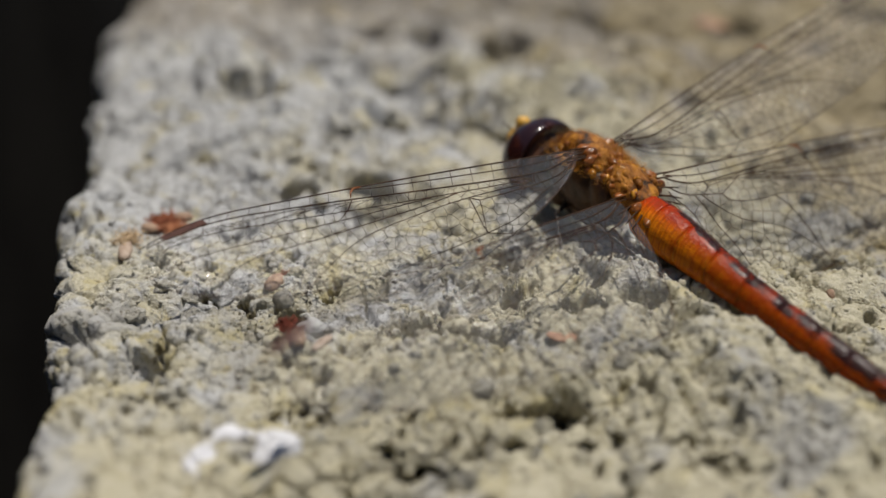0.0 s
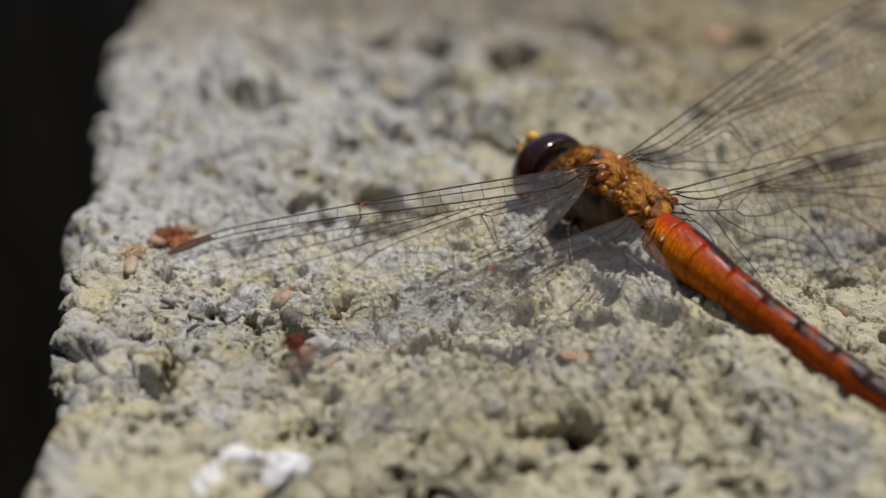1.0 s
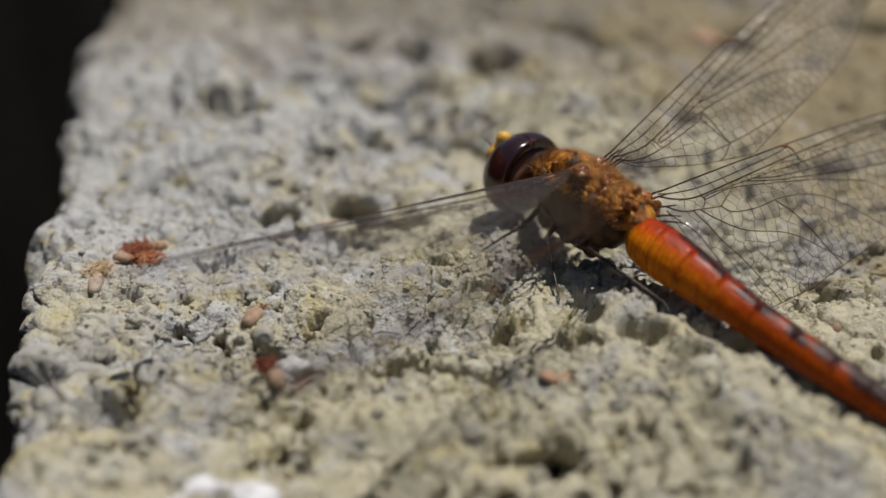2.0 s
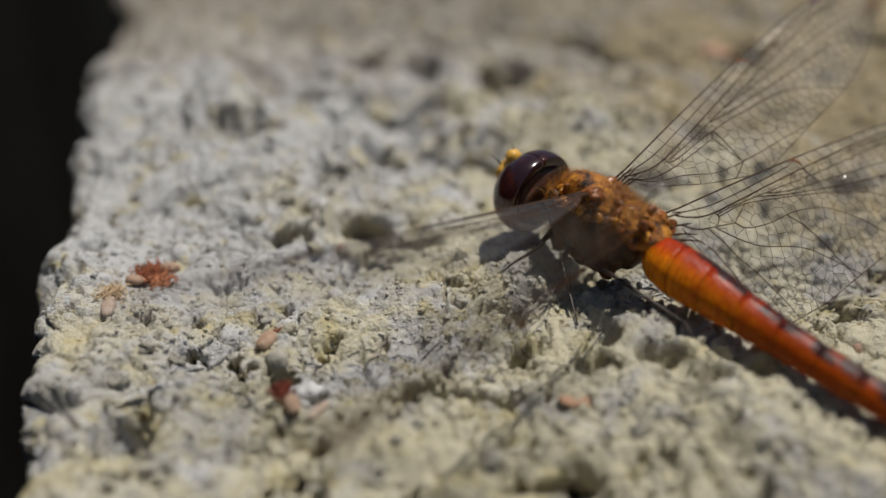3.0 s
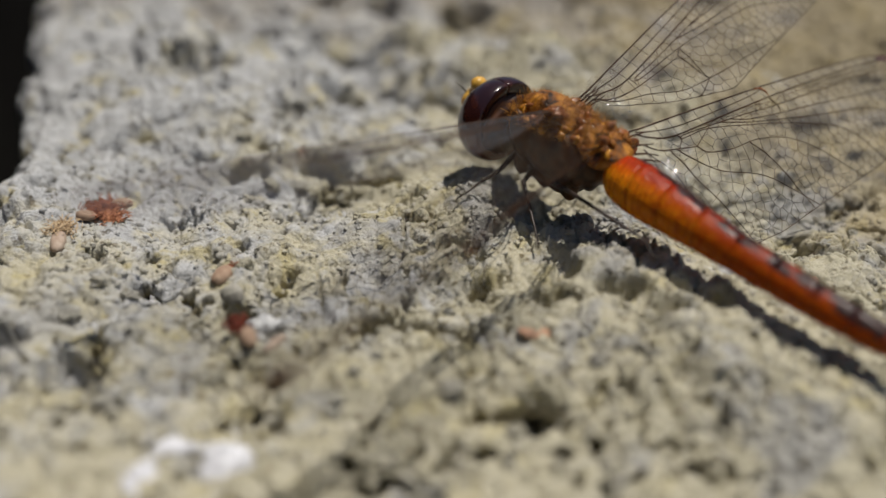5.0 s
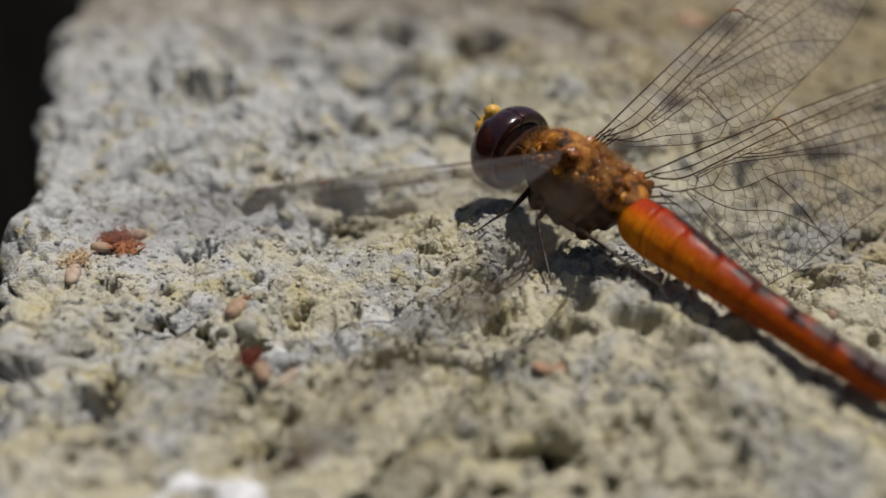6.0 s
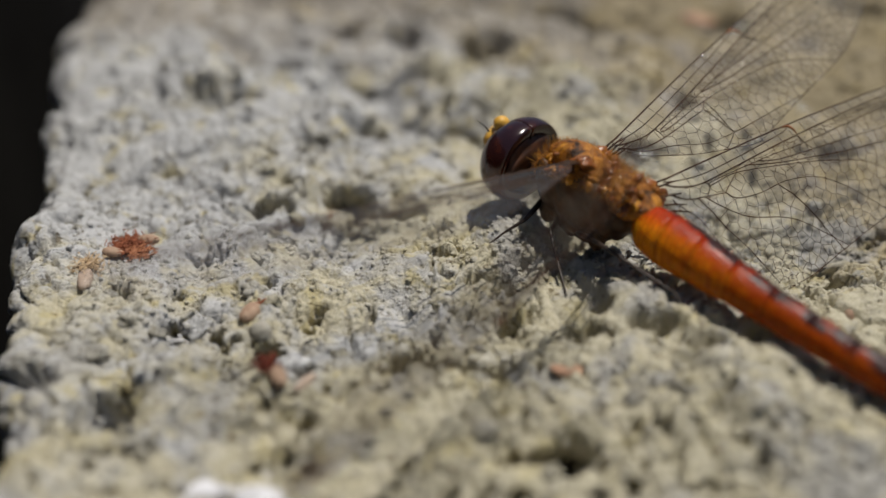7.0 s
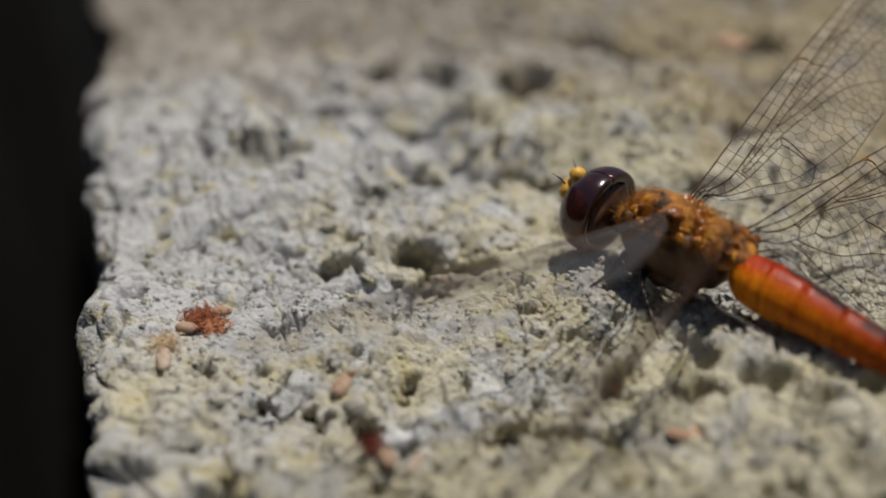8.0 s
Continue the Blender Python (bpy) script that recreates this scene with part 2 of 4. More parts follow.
# ---- numeric noise ----
def hash01(i, j, seed):
    h = (i.astype(np.int64) * 374761393 + j.astype(np.int64) * 668265263 + seed * 974634777) & 0x7FFFFFFF
    h = ((h ^ (h >> 13)) * 1274126177) & 0x7FFFFFFF
    h = ((h ^ (h >> 15)) * 2246822519) & 0x7FFFFFFF
    return ((h ^ (h >> 16)) & 0xFFFFFF) / float(0xFFFFFF)


def vnoise(x, y, seed):
    i, j = np.floor(x), np.floor(y)
    fx, fy = x - i, y - j
    fx, fy = fx * fx * fx * (fx * (fx * 6 - 15) + 10), fy * fy * fy * (fy * (fy * 6 - 15) + 10)
    a, b = hash01(i, j, seed), hash01(i + 1, j, seed)
    c, d = hash01(i, j + 1, seed), hash01(i + 1, j + 1, seed)
    return (a + (b - a) * fx) * (1 - fy) + (c + (d - c) * fx) * fy - 0.5


def fbm(x, y, size, seed, octaves=4, gain=0.5):
    total, amp, k = 0, 1.0, 1.0 / size
    for o in range(octaves):
        c, s = math.cos(0.6 + o), math.sin(0.6 + o)
        total = total + amp * vnoise((x * c - y * s) * k, (x * s + y * c) * k, seed + 7 * o)
        amp, k = amp * gain, k * 2.03
    return total


def bumps(x, y, size, seed):
    """Rounded grains: 1 at a grain's middle, 0 in the joints."""
    x, y = x / size, y / size
    i, j = np.floor(x), np.floor(y)
    best = np.full(np.shape(x), 9.0)
    for di in (-1, 0, 1):
        for dj in (-1, 0, 1):
            a, b = i + di, j + dj
            px = a + 0.15 + 0.7 * hash01(a, b, seed)
            py = b + 0.15 + 0.7 * hash01(a, b, seed + 1)
            r = 0.55 + 0.6 * hash01(a, b, seed + 2)
            best = np.minimum(best, ((x - px) ** 2 + (y - py) ** 2) / (r * r))
    return np.maximum(0.0, 1 - best.clip(0, 1)) ** 0.85


def clefts(x, y, size, seed):
    """Distance from the joints between uneven lumps; 0 in a joint."""
    x, y = x / size, y / size
    i, j = np.floor(x), np.floor(y)
    first, second = np.full(np.shape(x), 9.0), np.full(np.shape(x), 9.0)
    for di in (-1, 0, 1):
        for dj in (-1, 0, 1):
            a, b = i + di, j + dj
            d = np.hypot(x - a - 0.1 - 0.8 * hash01(a, b, seed), y - b - 0.1 - 0.8 * hash01(a, b, seed + 1))
            second = np.minimum(second, np.maximum(first, d))
            first = np.minimum(first, d)
    return (second - first) * size


# ---- the concrete block ----
# Hills and pits of its upper face: x, y, half widths, height, all in millimetres.
NEAR_HILLS = [
    (4.1, -4.1, 7.9, 2.9, 1.3), (10.5, -3.3, 3, 2.1, 0.5), (8, 1.2, 4.6, 3, 1.9), (17.5, -10, 4, 3, 0.9), (21, -15, 4.5, 3.5, 1.7),
    (25, -18, 4, 4, 1.2), (24, -10, 4, 3, 0.6), (-9.1, -14.1, 4.9, 2.5, 0.9), (2.6, -16.5, 6.8, 2.6, 1.3), (19.6, -15.8, 5.8, 2.8, 1),
    (11, -17.5, 1.3, 0.7, 1.1), (28.5, -6.5, 1.8, 1.1, 0.8), (16, -8.4, 2.5, 1.7, 0.8), (-7.8, 1.3, 3.5, 2.4, 0.6), (-3.6, 6.6, 0.9, 1, 1.6),
    (2.2, 8.6, 2.4, 1.2, 1.2), (-15.6, -7.1, 3, 1.6, -0.5),
]
FAR_HILLS = [
    (-15.3, 22.5, 6.2, 4.3, 1.8), (-6, 20.1, 4.6, 2.4, 1.4), (4.2, 25.3, 4.1, 3.4, 1.6), (-12, 12.5, 4, 2.4, 0.9), (14, 22, 4.5, 3, 1.6),
    (27, 16, 5, 3, 1.5), (36, 24, 6, 4, 1.6), (22, 32, 5, 4, 1.8), (-16, 33, 5, 4, 1.4),
]
FRONT_PITS = [
    (-10.5, -15.7, 1.2, 0.8, 2.8), (-11.8, -14.8, 0.6, 0.5, 1.5), (10.8, -18.8, 1.2, 0.55, 3.6), (12.7, -6.9, 0.5, 1.0, 2.2), (13.1, -8.5, 0.45, 0.9, 2.4), (18.2, -12.4, 1.0, 0.8, 3.0), (20.4, -11.8, 1.2, 0.7, 2.6), (15.6, -10.6, 1.3, 0.6, 2.2),
    (8.3, -8.8, 0.9, 0.6, 2.2), (-4.2, -10.9, 0.6, 1, 2.8), (-3.9, -12.5, 0.55, 0.7, 2.8), (-2.2, -12.9, 0.5, 0.5, 2.4), (-3, -13.4, 1.2, 0.6, 1.6),
    (4.6, -12.3, 3.2, 0.8, 2.2), (12.2, -11, 1.0, 0.8, 2.2), (0.9, -7.6, 0.35, 0.9, 1.1), (-15.5, -13.5, 1.1, 0.8, 1.8),
]
MIDDLE_PITS = [
    (-1.3, 6.5, 1.7, 1.5, 5.5), (1.4, 4.9, 1.9, 0.9, 4.6), (-6.2, 5.2, 1.7, 0.9, 4.2), (-5.2, 8.2, 0.8, 0.6, 2), (-4.4, 13.4, 0.9, 0.8, 2.2),
    (-0.8, 2, 4.4, 1.6, 1.1), (-1.1, 16.6, 1.7, 1.6, 3), (-9.8, 7, 1, 0.7, 1.6), (-11.7, 18.2, 2.7, 1.9, 2.6), (27.3, -4.6, 2, 0.6, 1.8),
    (-18.6, 1.5, 0.9, 1, 1.8), (13.5, -2.5, 3.4, 2, 0.9), (12, 12, 1.4, 0.8, 2.2), (19, 13, 1.6, 0.9, 2.2), (6.5, 16.5, 1.5, 1, 2.2),
    (34, 12, 1.8, 1, 2.4),
]
FAR_PITS = [
    (9.5, 34, 2.4, 3.4, 6), (-4.2, 38, 2.4, 3, 5), (1.7, 36, 1.8, 2.4, 4), (-8.4, 29.6, 1.4, 1.6, 3.4), (-8.9, 26.2, 1.8, 1.2, 3.2),
    (-6.6, 23.2, 2, 1, 3), (33, 40, 2, 3, 4), (26, 22, 1.6, 2, 3), (38, 30, 1.8, 2.2, 3.5), (48, 46, 2.6, 3.4, 4.5),
    (18, 44, 2.6, 3.4, 4.5),
]
EDGE_X, EDGE_SLOPE = -20.6, -0.268          # the block's long upper edge: x = EDGE_X + EDGE_SLOPE * y
HOLLOW = ((15.7, -4.9), (27.5, -17.9))
EDGE_LEN = math.hypot(1, EDGE_SLOPE)
ALONG = (EDGE_SLOPE / EDGE_LEN, 1 / EDGE_LEN)
ACROSS = (1 / EDGE_LEN, -EDGE_SLOPE / EDGE_LEN)
ROUND = 2.2


def relief(x, y, s, v):
    """How far the face stands proud of its plane, in millimetres."""
    h = 1.2 * fbm(x, y, 15, 3, 2) + 0.9 * fbm(x, y, 5.5, 11, 3)
    for cx, cy, rx, ry, up in NEAR_HILLS + FAR_HILLS:
        wx = 0.35 * rx * fbm(x, y, 3, 91, 2)
        q = ((x - cx + wx) / rx) ** 2 + ((y - cy + wx) / ry) ** 2
        h = h + up * np.exp(-q)
    for cx, cy, rx, ry, down in FRONT_PITS + MIDDLE_PITS + FAR_PITS:
        wx = 0.9 * min(rx, 1.6) * fbm(x, y, 1.5, 57, 4, 0.6)
        q = ((x - cx + wx) / rx) ** 2 + ((y - cy - 0.6 * wx) / ry) ** 2
        h = h - down * np.exp(-q ** 3)
    crumbly = np.clip(0.5 + 1.8 * fbm(x, y, 7, 40, 2), 0.12, 1.3) * (1 - 0.45 * np.clip((y - 9) / 8, 0, 1))
    sw, vw = s + 0.55 * fbm(s, v, 1.6, 61, 4), v + 0.55 * fbm(s, v, 1.6, 67, 4)
    beyond = np.clip((y - 9) / 8, 0, 1)
    front = np.clip((-12 - y) / 6, 0, 1)
    crumbly = crumbly * (1 - 0.4 * front)
    h = h + (1 - 0.75 * beyond - 0.3 * front) * (1.0 * bumps(sw, vw, 4.6, 17) + 0.75 * bumps(sw, vw, 2.3, 21))
    crumbs = 0.34 * crumbly * bumps(sw, vw, 1.1, 27) + 0.20 * crumbly * bumps(sw, vw, 0.6, 31)
    h = h + crumbs
    h = h + beyond * (3.4 * bumps(sw, vw, 8.5, 19) - 0.3)
    h = h + 0.20 * crumbly * fbm(s, v, 0.8, 51, 4, 0.6) + 0.09 * bumps(sw, vw, 0.36, 37)
    h = h - 1.3 * beyond * np.clip((16 - x) / 10, 0.3, 1) * np.clip(2.2 * fbm(x, y, 9, 187, 2) + 0.5, 0, 1) * np.exp(-(clefts(sw, vw, 7.5, 183) / 0.65) ** 2)
    open_up = np.clip(2.2 * fbm(x, y, 6, 87, 2) + 0.35, 0, 1)
    h = h - 0.9 * (1 - 0.5 * front) * open_up * np.exp(-(clefts(sw, vw, 4.2, 83) / 0.20) ** 2)
    h = h - 0.65 * np.clip(2.4 * fbm(x, y, 4, 97, 2) + 0.45, 0, 1) * np.exp(-(clefts(sw, vw, 1.7, 93) / 0.12) ** 2)
    holes = np.clip(fbm(s, v, 1.15, 71, 3, 0.6) - 0.36, 0, 1)
    h = h + np.clip((5 - s) / 5, 0, 1) * (1.0 - 2.0 * np.clip((y + 3) / 20, 0, 1) - 0.3 * np.clip((y - 24) / 14, 0, 1))
    h = h - 6.0 * holes - 2.1
    # the hollow under the insect's abdomen
    dx, dy = HOLLOW[1][0] - HOLLOW[0][0], HOLLOW[1][1] - HOLLOW[0][1]
    g = np.clip(((x - HOLLOW[0][0]) * dx + (y - HOLLOW[0][1]) * dy) / (dx * dx + dy * dy), 0, 1.15)
    aside = np.hypot(x - HOLLOW[0][0] - g * dx, y - HOLLOW[0][1] - g * dy)
    roof = 1.35 - 2.0 * g + 0.40 * np.maximum(0, aside - 1.6 + 1.2 * fbm(x, y, 2.5, 301, 3)) + 0.7 * fbm(x, y, 1.8, 303, 3)
    h = np.where(h > roof, roof + 0.30 * (h - roof), h)
    bed = 0.75 - 1.9 * g - 0.55 * np.maximum(0, aside - 2.0) + 0.7 * fbm(x, y, 2.2, 307, 3)
    h = np.where(bed > h, bed + 0.25 * (h - bed), h)
    cracks = np.exp(-(clefts(sw, vw, 2.1, 293) / 0.16) ** 2) * np.clip(2.4 * fbm(x, y, 3, 297, 2) + 0.5, 0, 1)
    return h + np.clip((5.5 - aside) / 2, 0, 1) * (0.9 * crumbs + 0.10 * bumps(sw, vw, 0.4, 299) - 0.7 * cracks)


def unroll(s, v):
    """The block's faces as one sheet: s < 0 runs down the side, s > 0 across the top. Gives place and normal."""
    a = ROUND * math.pi / 4
    turn = np.clip((a - s) / (2 * a), 0, 1) * math.pi / 2
    across = np.where(s >= a, ROUND + (s - a), ROUND - ROUND * np.sin(turn))
    z = np.where(s <= -a, -ROUND + (s + a), -ROUND + ROUND * np.cos(turn))
    x = EDGE_X + across * ACROSS[0] + v * ALONG[0]
    y = across * ACROSS[1] + v * ALONG[1]
    nx, nz = -np.sin(turn), np.cos(turn)
    return x, y, z, nx * ACROSS[0], nx * ACROSS[1], nz


def surface(x, y):
    """Height of the block's top at a place, in millimetres."""
    dx = x - EDGE_X
    across, v = dx * ACROSS[0] + y * ACROSS[1], dx * ALONG[0] + y * ALONG[1]
    s = across - ROUND + ROUND * math.pi / 4
    one = np.array([1.0])
    return float(relief(x * one, y * one, s * one, v * one)[0])


def steps(*spans):
    """Ascending coordinates: spans of (start, end, step)."""
    out = []
    for a, b, d in spans:
        out.append(np.linspace(a, b, max(2, int(round((b - a) / d)) + 1))[:-1])
    return np.concatenate(out + [[spans[-1][1]]])


def sheet_mesh(name, pts, rows, cols, material):
    idx = np.arange(rows * cols).reshape(rows, cols)
    quads = np.stack([idx[:-1, :-1], idx[:-1, 1:], idx[1:, 1:], idx[1:, :-1]], -1).reshape(-1, 4)
    me = bpy.data.meshes.new(name)
    me.vertices.add(len(pts))
    me.vertices.foreach_set("co", (pts * MM).astype(np.float32).ravel())
    me.loops.add(quads.size)
    me.loops.foreach_set("vertex_index", quads.astype(np.int32).ravel())
    me.polygons.add(len(quads))
    me.polygons.foreach_set("loop_start", np.arange(0, quads.size, 4, dtype=np.int32))
    me.polygons.foreach_set("use_smooth", np.ones(len(quads), bool))
    me.update(calc_edges=True)
    me.materials.append(material)
    return me


BLOCK_W, BLOCK_H, BLOCK_BACK, BLOCK_FRONT = 190.0, 190.0, 290.0, -100.0


def concrete_block():
    s = steps((-188, -24, 6), (-24, -9, 0.7), (-9, 54, 0.125), (54, 84, 0.35), (84, BLOCK_W, 4))
    v = steps((BLOCK_FRONT, -48, 4), (-48, -32, 0.22), (-32, 14, 0.115), (14, 50, 0.25), (50, 95, 0.45), (95, BLOCK_BACK, 5))
    S, V = np.meshgrid(s, v)
    x, y, z, nx, ny, nz = unroll(S, V)
    h = relief(x, y, S, V)
    rim = np.clip((V - BLOCK_FRONT) / 8, 0, 1) * np.clip((BLOCK_BACK - V) / 8, 0, 1)
    h = h * rim
    # the deeper pits run back under their far lips
    under = np.clip((S - 3) / 3, 0, 1) * np.maximum(0, -h - 1.2)
    x, y = x - 0.15 * under, y + 0.9 * under
    pts = np.stack([x + nx * h, y + ny * h, z + nz * h], -1).reshape(-1, 3)
    block = new("concrete_block", sheet_mesh("concrete_block", pts, len(v), len(s), M_CONCRETE))
    # the far side, the two ends and the underside close it
    bm = bmesh.new()
    ring = []
    for across, vv in ((0.4, BLOCK_FRONT), (BLOCK_W, BLOCK_FRONT), (BLOCK_W, BLOCK_BACK), (0.4, BLOCK_BACK)):
        px, py = EDGE_X + across * ACROSS[0] + vv * ALONG[0], across * ACROSS[1] + vv * ALONG[1]
        ring.append([bm.verts.new(Vector((px, py, zz)) * MM) for zz in (-0.6, -BLOCK_H)])
    for k in range(3):
        (a, b), (c, d) = ring[k], ring[k + 1]
        bm.faces.new((a, b, d, c))
    bm.faces.new([r[1] for r in ring])
    part("hidden_face", bm, M_CONCRETE, block)
    return tagged(block, "weathered pale yellow and grey concrete block with pitted grainy top", "concrete block")


# ---- helpers for things ----
def part(name, bm, material, parent=None, label="", smooth=True):
    me = bpy.data.meshes.new(name)
    for f in bm.faces:
        f.smooth = smooth
    bm.to_mesh(me)
    bm.free()
    me.materials.append(material)
    ob = new(name, me)
    ob.parent = parent
    if label:
        ob["label"] = label
    return ob


def blob(bm, centre, radii, turn=(0, 0, 0), rough=0.0, seed=0, sub=3, fine=1.0):
    """An uneven ellipsoid; millimetres and degrees."""
    m = pose(*[c * MM for c in centre], *turn)
    made = bmesh.ops.create_icosphere(bm, subdivisions=sub, radius=1.0)["verts"]
    for vert in made:
        p = vert.co.copy()
        k = 1 + rough * (noise.noise(p * 1.4 * fine + Vector((seed * 3.1, 0, 0))) + 0.5 * noise.noise(p * 3.3 * fine + Vector((0, seed * 1.7, 0))))
        vert.co = m @ Vector((p.x * radii[0] * k * MM, p.y * radii[1] * k * MM, p.z * radii[2] * k * MM))
    return made


def tube(bm, pts, radii, sides=6, caps=True):
    """A tube through points in millimetres."""
    pts = [Vector(p) for p in pts]
    rings = []
    for k, p in enumerate(pts):
        way = (pts[min(k + 1, len(pts) - 1)] - pts[max(k - 1, 0)]).normalized()
        side = way.cross(Vector((0, 0, 1)))
        side = side.normalized() if side.length > 1e-4 else Vector((1, 0, 0))
        over = side.cross(way)
        r = radii[k] if isinstance(radii, (list, tuple)) else radii
        rings.append([bm.verts.new((p + (side * math.cos(a) + over * math.sin(a)) * r) * MM) for a in (2 * math.pi * q / sides for q in range(sides))])
    for a, b in zip(rings, rings[1:]):
        for q in range(sides):
            bm.faces.new((a[q], a[(q + 1) % sides], b[(q + 1) % sides], b[q]))
    if caps:
        bm.faces.new(rings[0][::-1])
        bm.faces.new(rings[-1])


def thing(name, x, y, z=0.0, turn=0.0):
    ob = new(name)
    ob.matrix_basis = pose(x * MM, y * MM, z * MM, 0, 0, turn)
    ob.empty_display_size = 0.002
    return ob


# ---- the setting ----
def box_mesh(bm, lo, hi):
    made = bmesh.ops.create_cube(bm, size=1.0)["verts"]
    for vert in made:
        vert.co = Vector([a + (c + 0.5) * (b - a) for a, b, c in zip(lo, hi, vert.co)])


def ground():
    bm = bmesh.new()
    bmesh.ops.create_grid(bm, x_segments=60, y_segments=60, size=400.0)
    for vert in bm.verts:
        vert.co.x, vert.co.y = [math.copysign(abs(c / 400) ** 3 * 400, c) for c in vert.co.xy]
        vert.co.z = -0.19 + (0.004 * noise.noise(vert.co * 9) if vert.co.length > 0.5 else 0)
    return tagged(part("ground", bm, earth_material()), "dark bare earth under the block", "ground", kind="structure")


# An added upright screen: its black face replaces the shaded gap past the edge.
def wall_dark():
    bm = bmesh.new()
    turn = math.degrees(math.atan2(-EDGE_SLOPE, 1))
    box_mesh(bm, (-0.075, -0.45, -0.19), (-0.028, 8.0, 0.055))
    ob = part("wall_dark", bm, shade_screen_material(), smooth=False)
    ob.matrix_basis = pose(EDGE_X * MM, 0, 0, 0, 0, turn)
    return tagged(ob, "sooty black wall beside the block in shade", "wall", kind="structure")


# ---- the dragonfly ----
# Its own space, millimetres: x ahead, y to its left, z up; the foot of the thorax is the origin.
FLY_AT, FLY_TURN = (12.9, -1.4, 0.0), 130.0
ABDOMEN = [(-4.75, 0.1, 3.85, 0.95), (-5.3, 0.1, 3.68, 1.36), (-6.7, 0.08, 3.4, 1.54), (-8.7, 0.05, 3.08, 1.42), (-10.8, 0.0, 2.65, 1.20),
           (-13.0, -0.08, 2.2, 1.05), (-15.2, -0.18, 1.78, 0.98), (-17.4, -0.3, 1.4, 0.92), (-19.3, -0.42, 1.1, 0.84), (-20.8, -0.5, 0.9, 0.72), (-21.8, -0.55, 0.8, 0.52)]


def abdomen_segment(k, parent):
    """One ring of the abdomen, with a swollen middle and a narrow joint."""
    (x0, y0, z0, r0), (x1, y1, z1, r1) = ABDOMEN[k], ABDOMEN[k + 1]
    bm = bmesh.new()
    layer = bm.loops.layers.uv.new("UV")
    sides, n = 28, 12
    rings, where = [], {}
    for a in range(-1, n + 2):
        f = min(max(a / n, 0), 1)
        r = r0 + (r1 - r0) * f
        r *= 1.0 + 0.015 * math.sin(math.pi * f) - 0.03 * math.exp(-(f / 0.05) ** 2) - 0.02 * math.exp(-((1 - f) / 0.05) ** 2)
        if a in (-1, n + 1):
            r *= 0.55
        ring = []
        for q in range(sides):
            u = q / sides
            ang = 2 * math.pi * (u - 0.5)          # 0 is the back
            flat = 1.0 - 0.16 * max(0.0, -math.cos(ang))
            keel = 1.0 + 0.05 * math.exp(-(ang / 0.22) ** 2)
            p = Vector((x0 + (x1 - x0) * f, y0 + (y1 - y0) * f + r * math.sin(ang), z0 + (z1 - z0) * f + r * math.cos(ang) * flat * keel))
            vert = bm.verts.new(p * MM)
            where[vert] = (u, (k + f) / (len(ABDOMEN) - 1))
            ring.append(vert)
        rings.append(ring)
    for a, b in zip(rings, rings[1:]):
        for q in range(sides):
            bm.faces.new((a[q], b[q], b[(q + 1) % sides], a[(q + 1) % sides]))
    bm.faces.new(rings[0])
    bm.faces.new(rings[-1][::-1])
    for face in bm.faces:
        us = [where[l.vert][0] for l in face.loops]
        for loop in face.loops:
            u, v = where[loop.vert]
            loop[layer].uv = (u + 1 if max(us) - u > 0.5 else u, v)
    return part("abdomen_segment", bm, M_ABDOMEN, parent)


def chord(kind, f):
    if kind == "fore":
        c = 6.3 * min(1.0, (f / 0.30 + 0.02) ** 0.62) if f < 0.30 else 6.3
    else:
        c = 8.6 * min(1.0, (f / 0.14 + 0.02) ** 0.5) if f < 0.14 else 8.6 - 2.6 * max(0.0, (f - 0.28) / 0.72)
    if f > 0.62:
        c *= math.sqrt(max(0.0, 1 - ((f - 0.62) / 0.38) ** 2.3))
    return c


def lead(f):
    """How far ahead the leading edge lies."""
    return 0.4 * math.sin(math.pi * min(f / 1.1, 1)) - 1.5 * max(0.0, (f - 0.76) / 0.24) ** 2.4


def smooth_line(points, count):
    """A curve through points of (along the span, millimetres behind the leading edge)."""
    p = [Vector(q) for q in points]
    p = [2 * p[0] - p[1]] + p + [2 * p[-1] - p[-2]]
    out = []
    spans = len(p) - 3
    for k in range(count + 1):
        g = k / count * spans
        i = min(int(g), spans - 1)
        u = g - i
        a, b, c, d = p[i:i + 4]
        q = 0.5 * (2 * b + (c - a) * u + (2 * a - 5 * b + 4 * c - d) * u * u + (3 * b - a - 3 * c + d) * u ** 3)
        out.append((q.x, q.y))
    return out


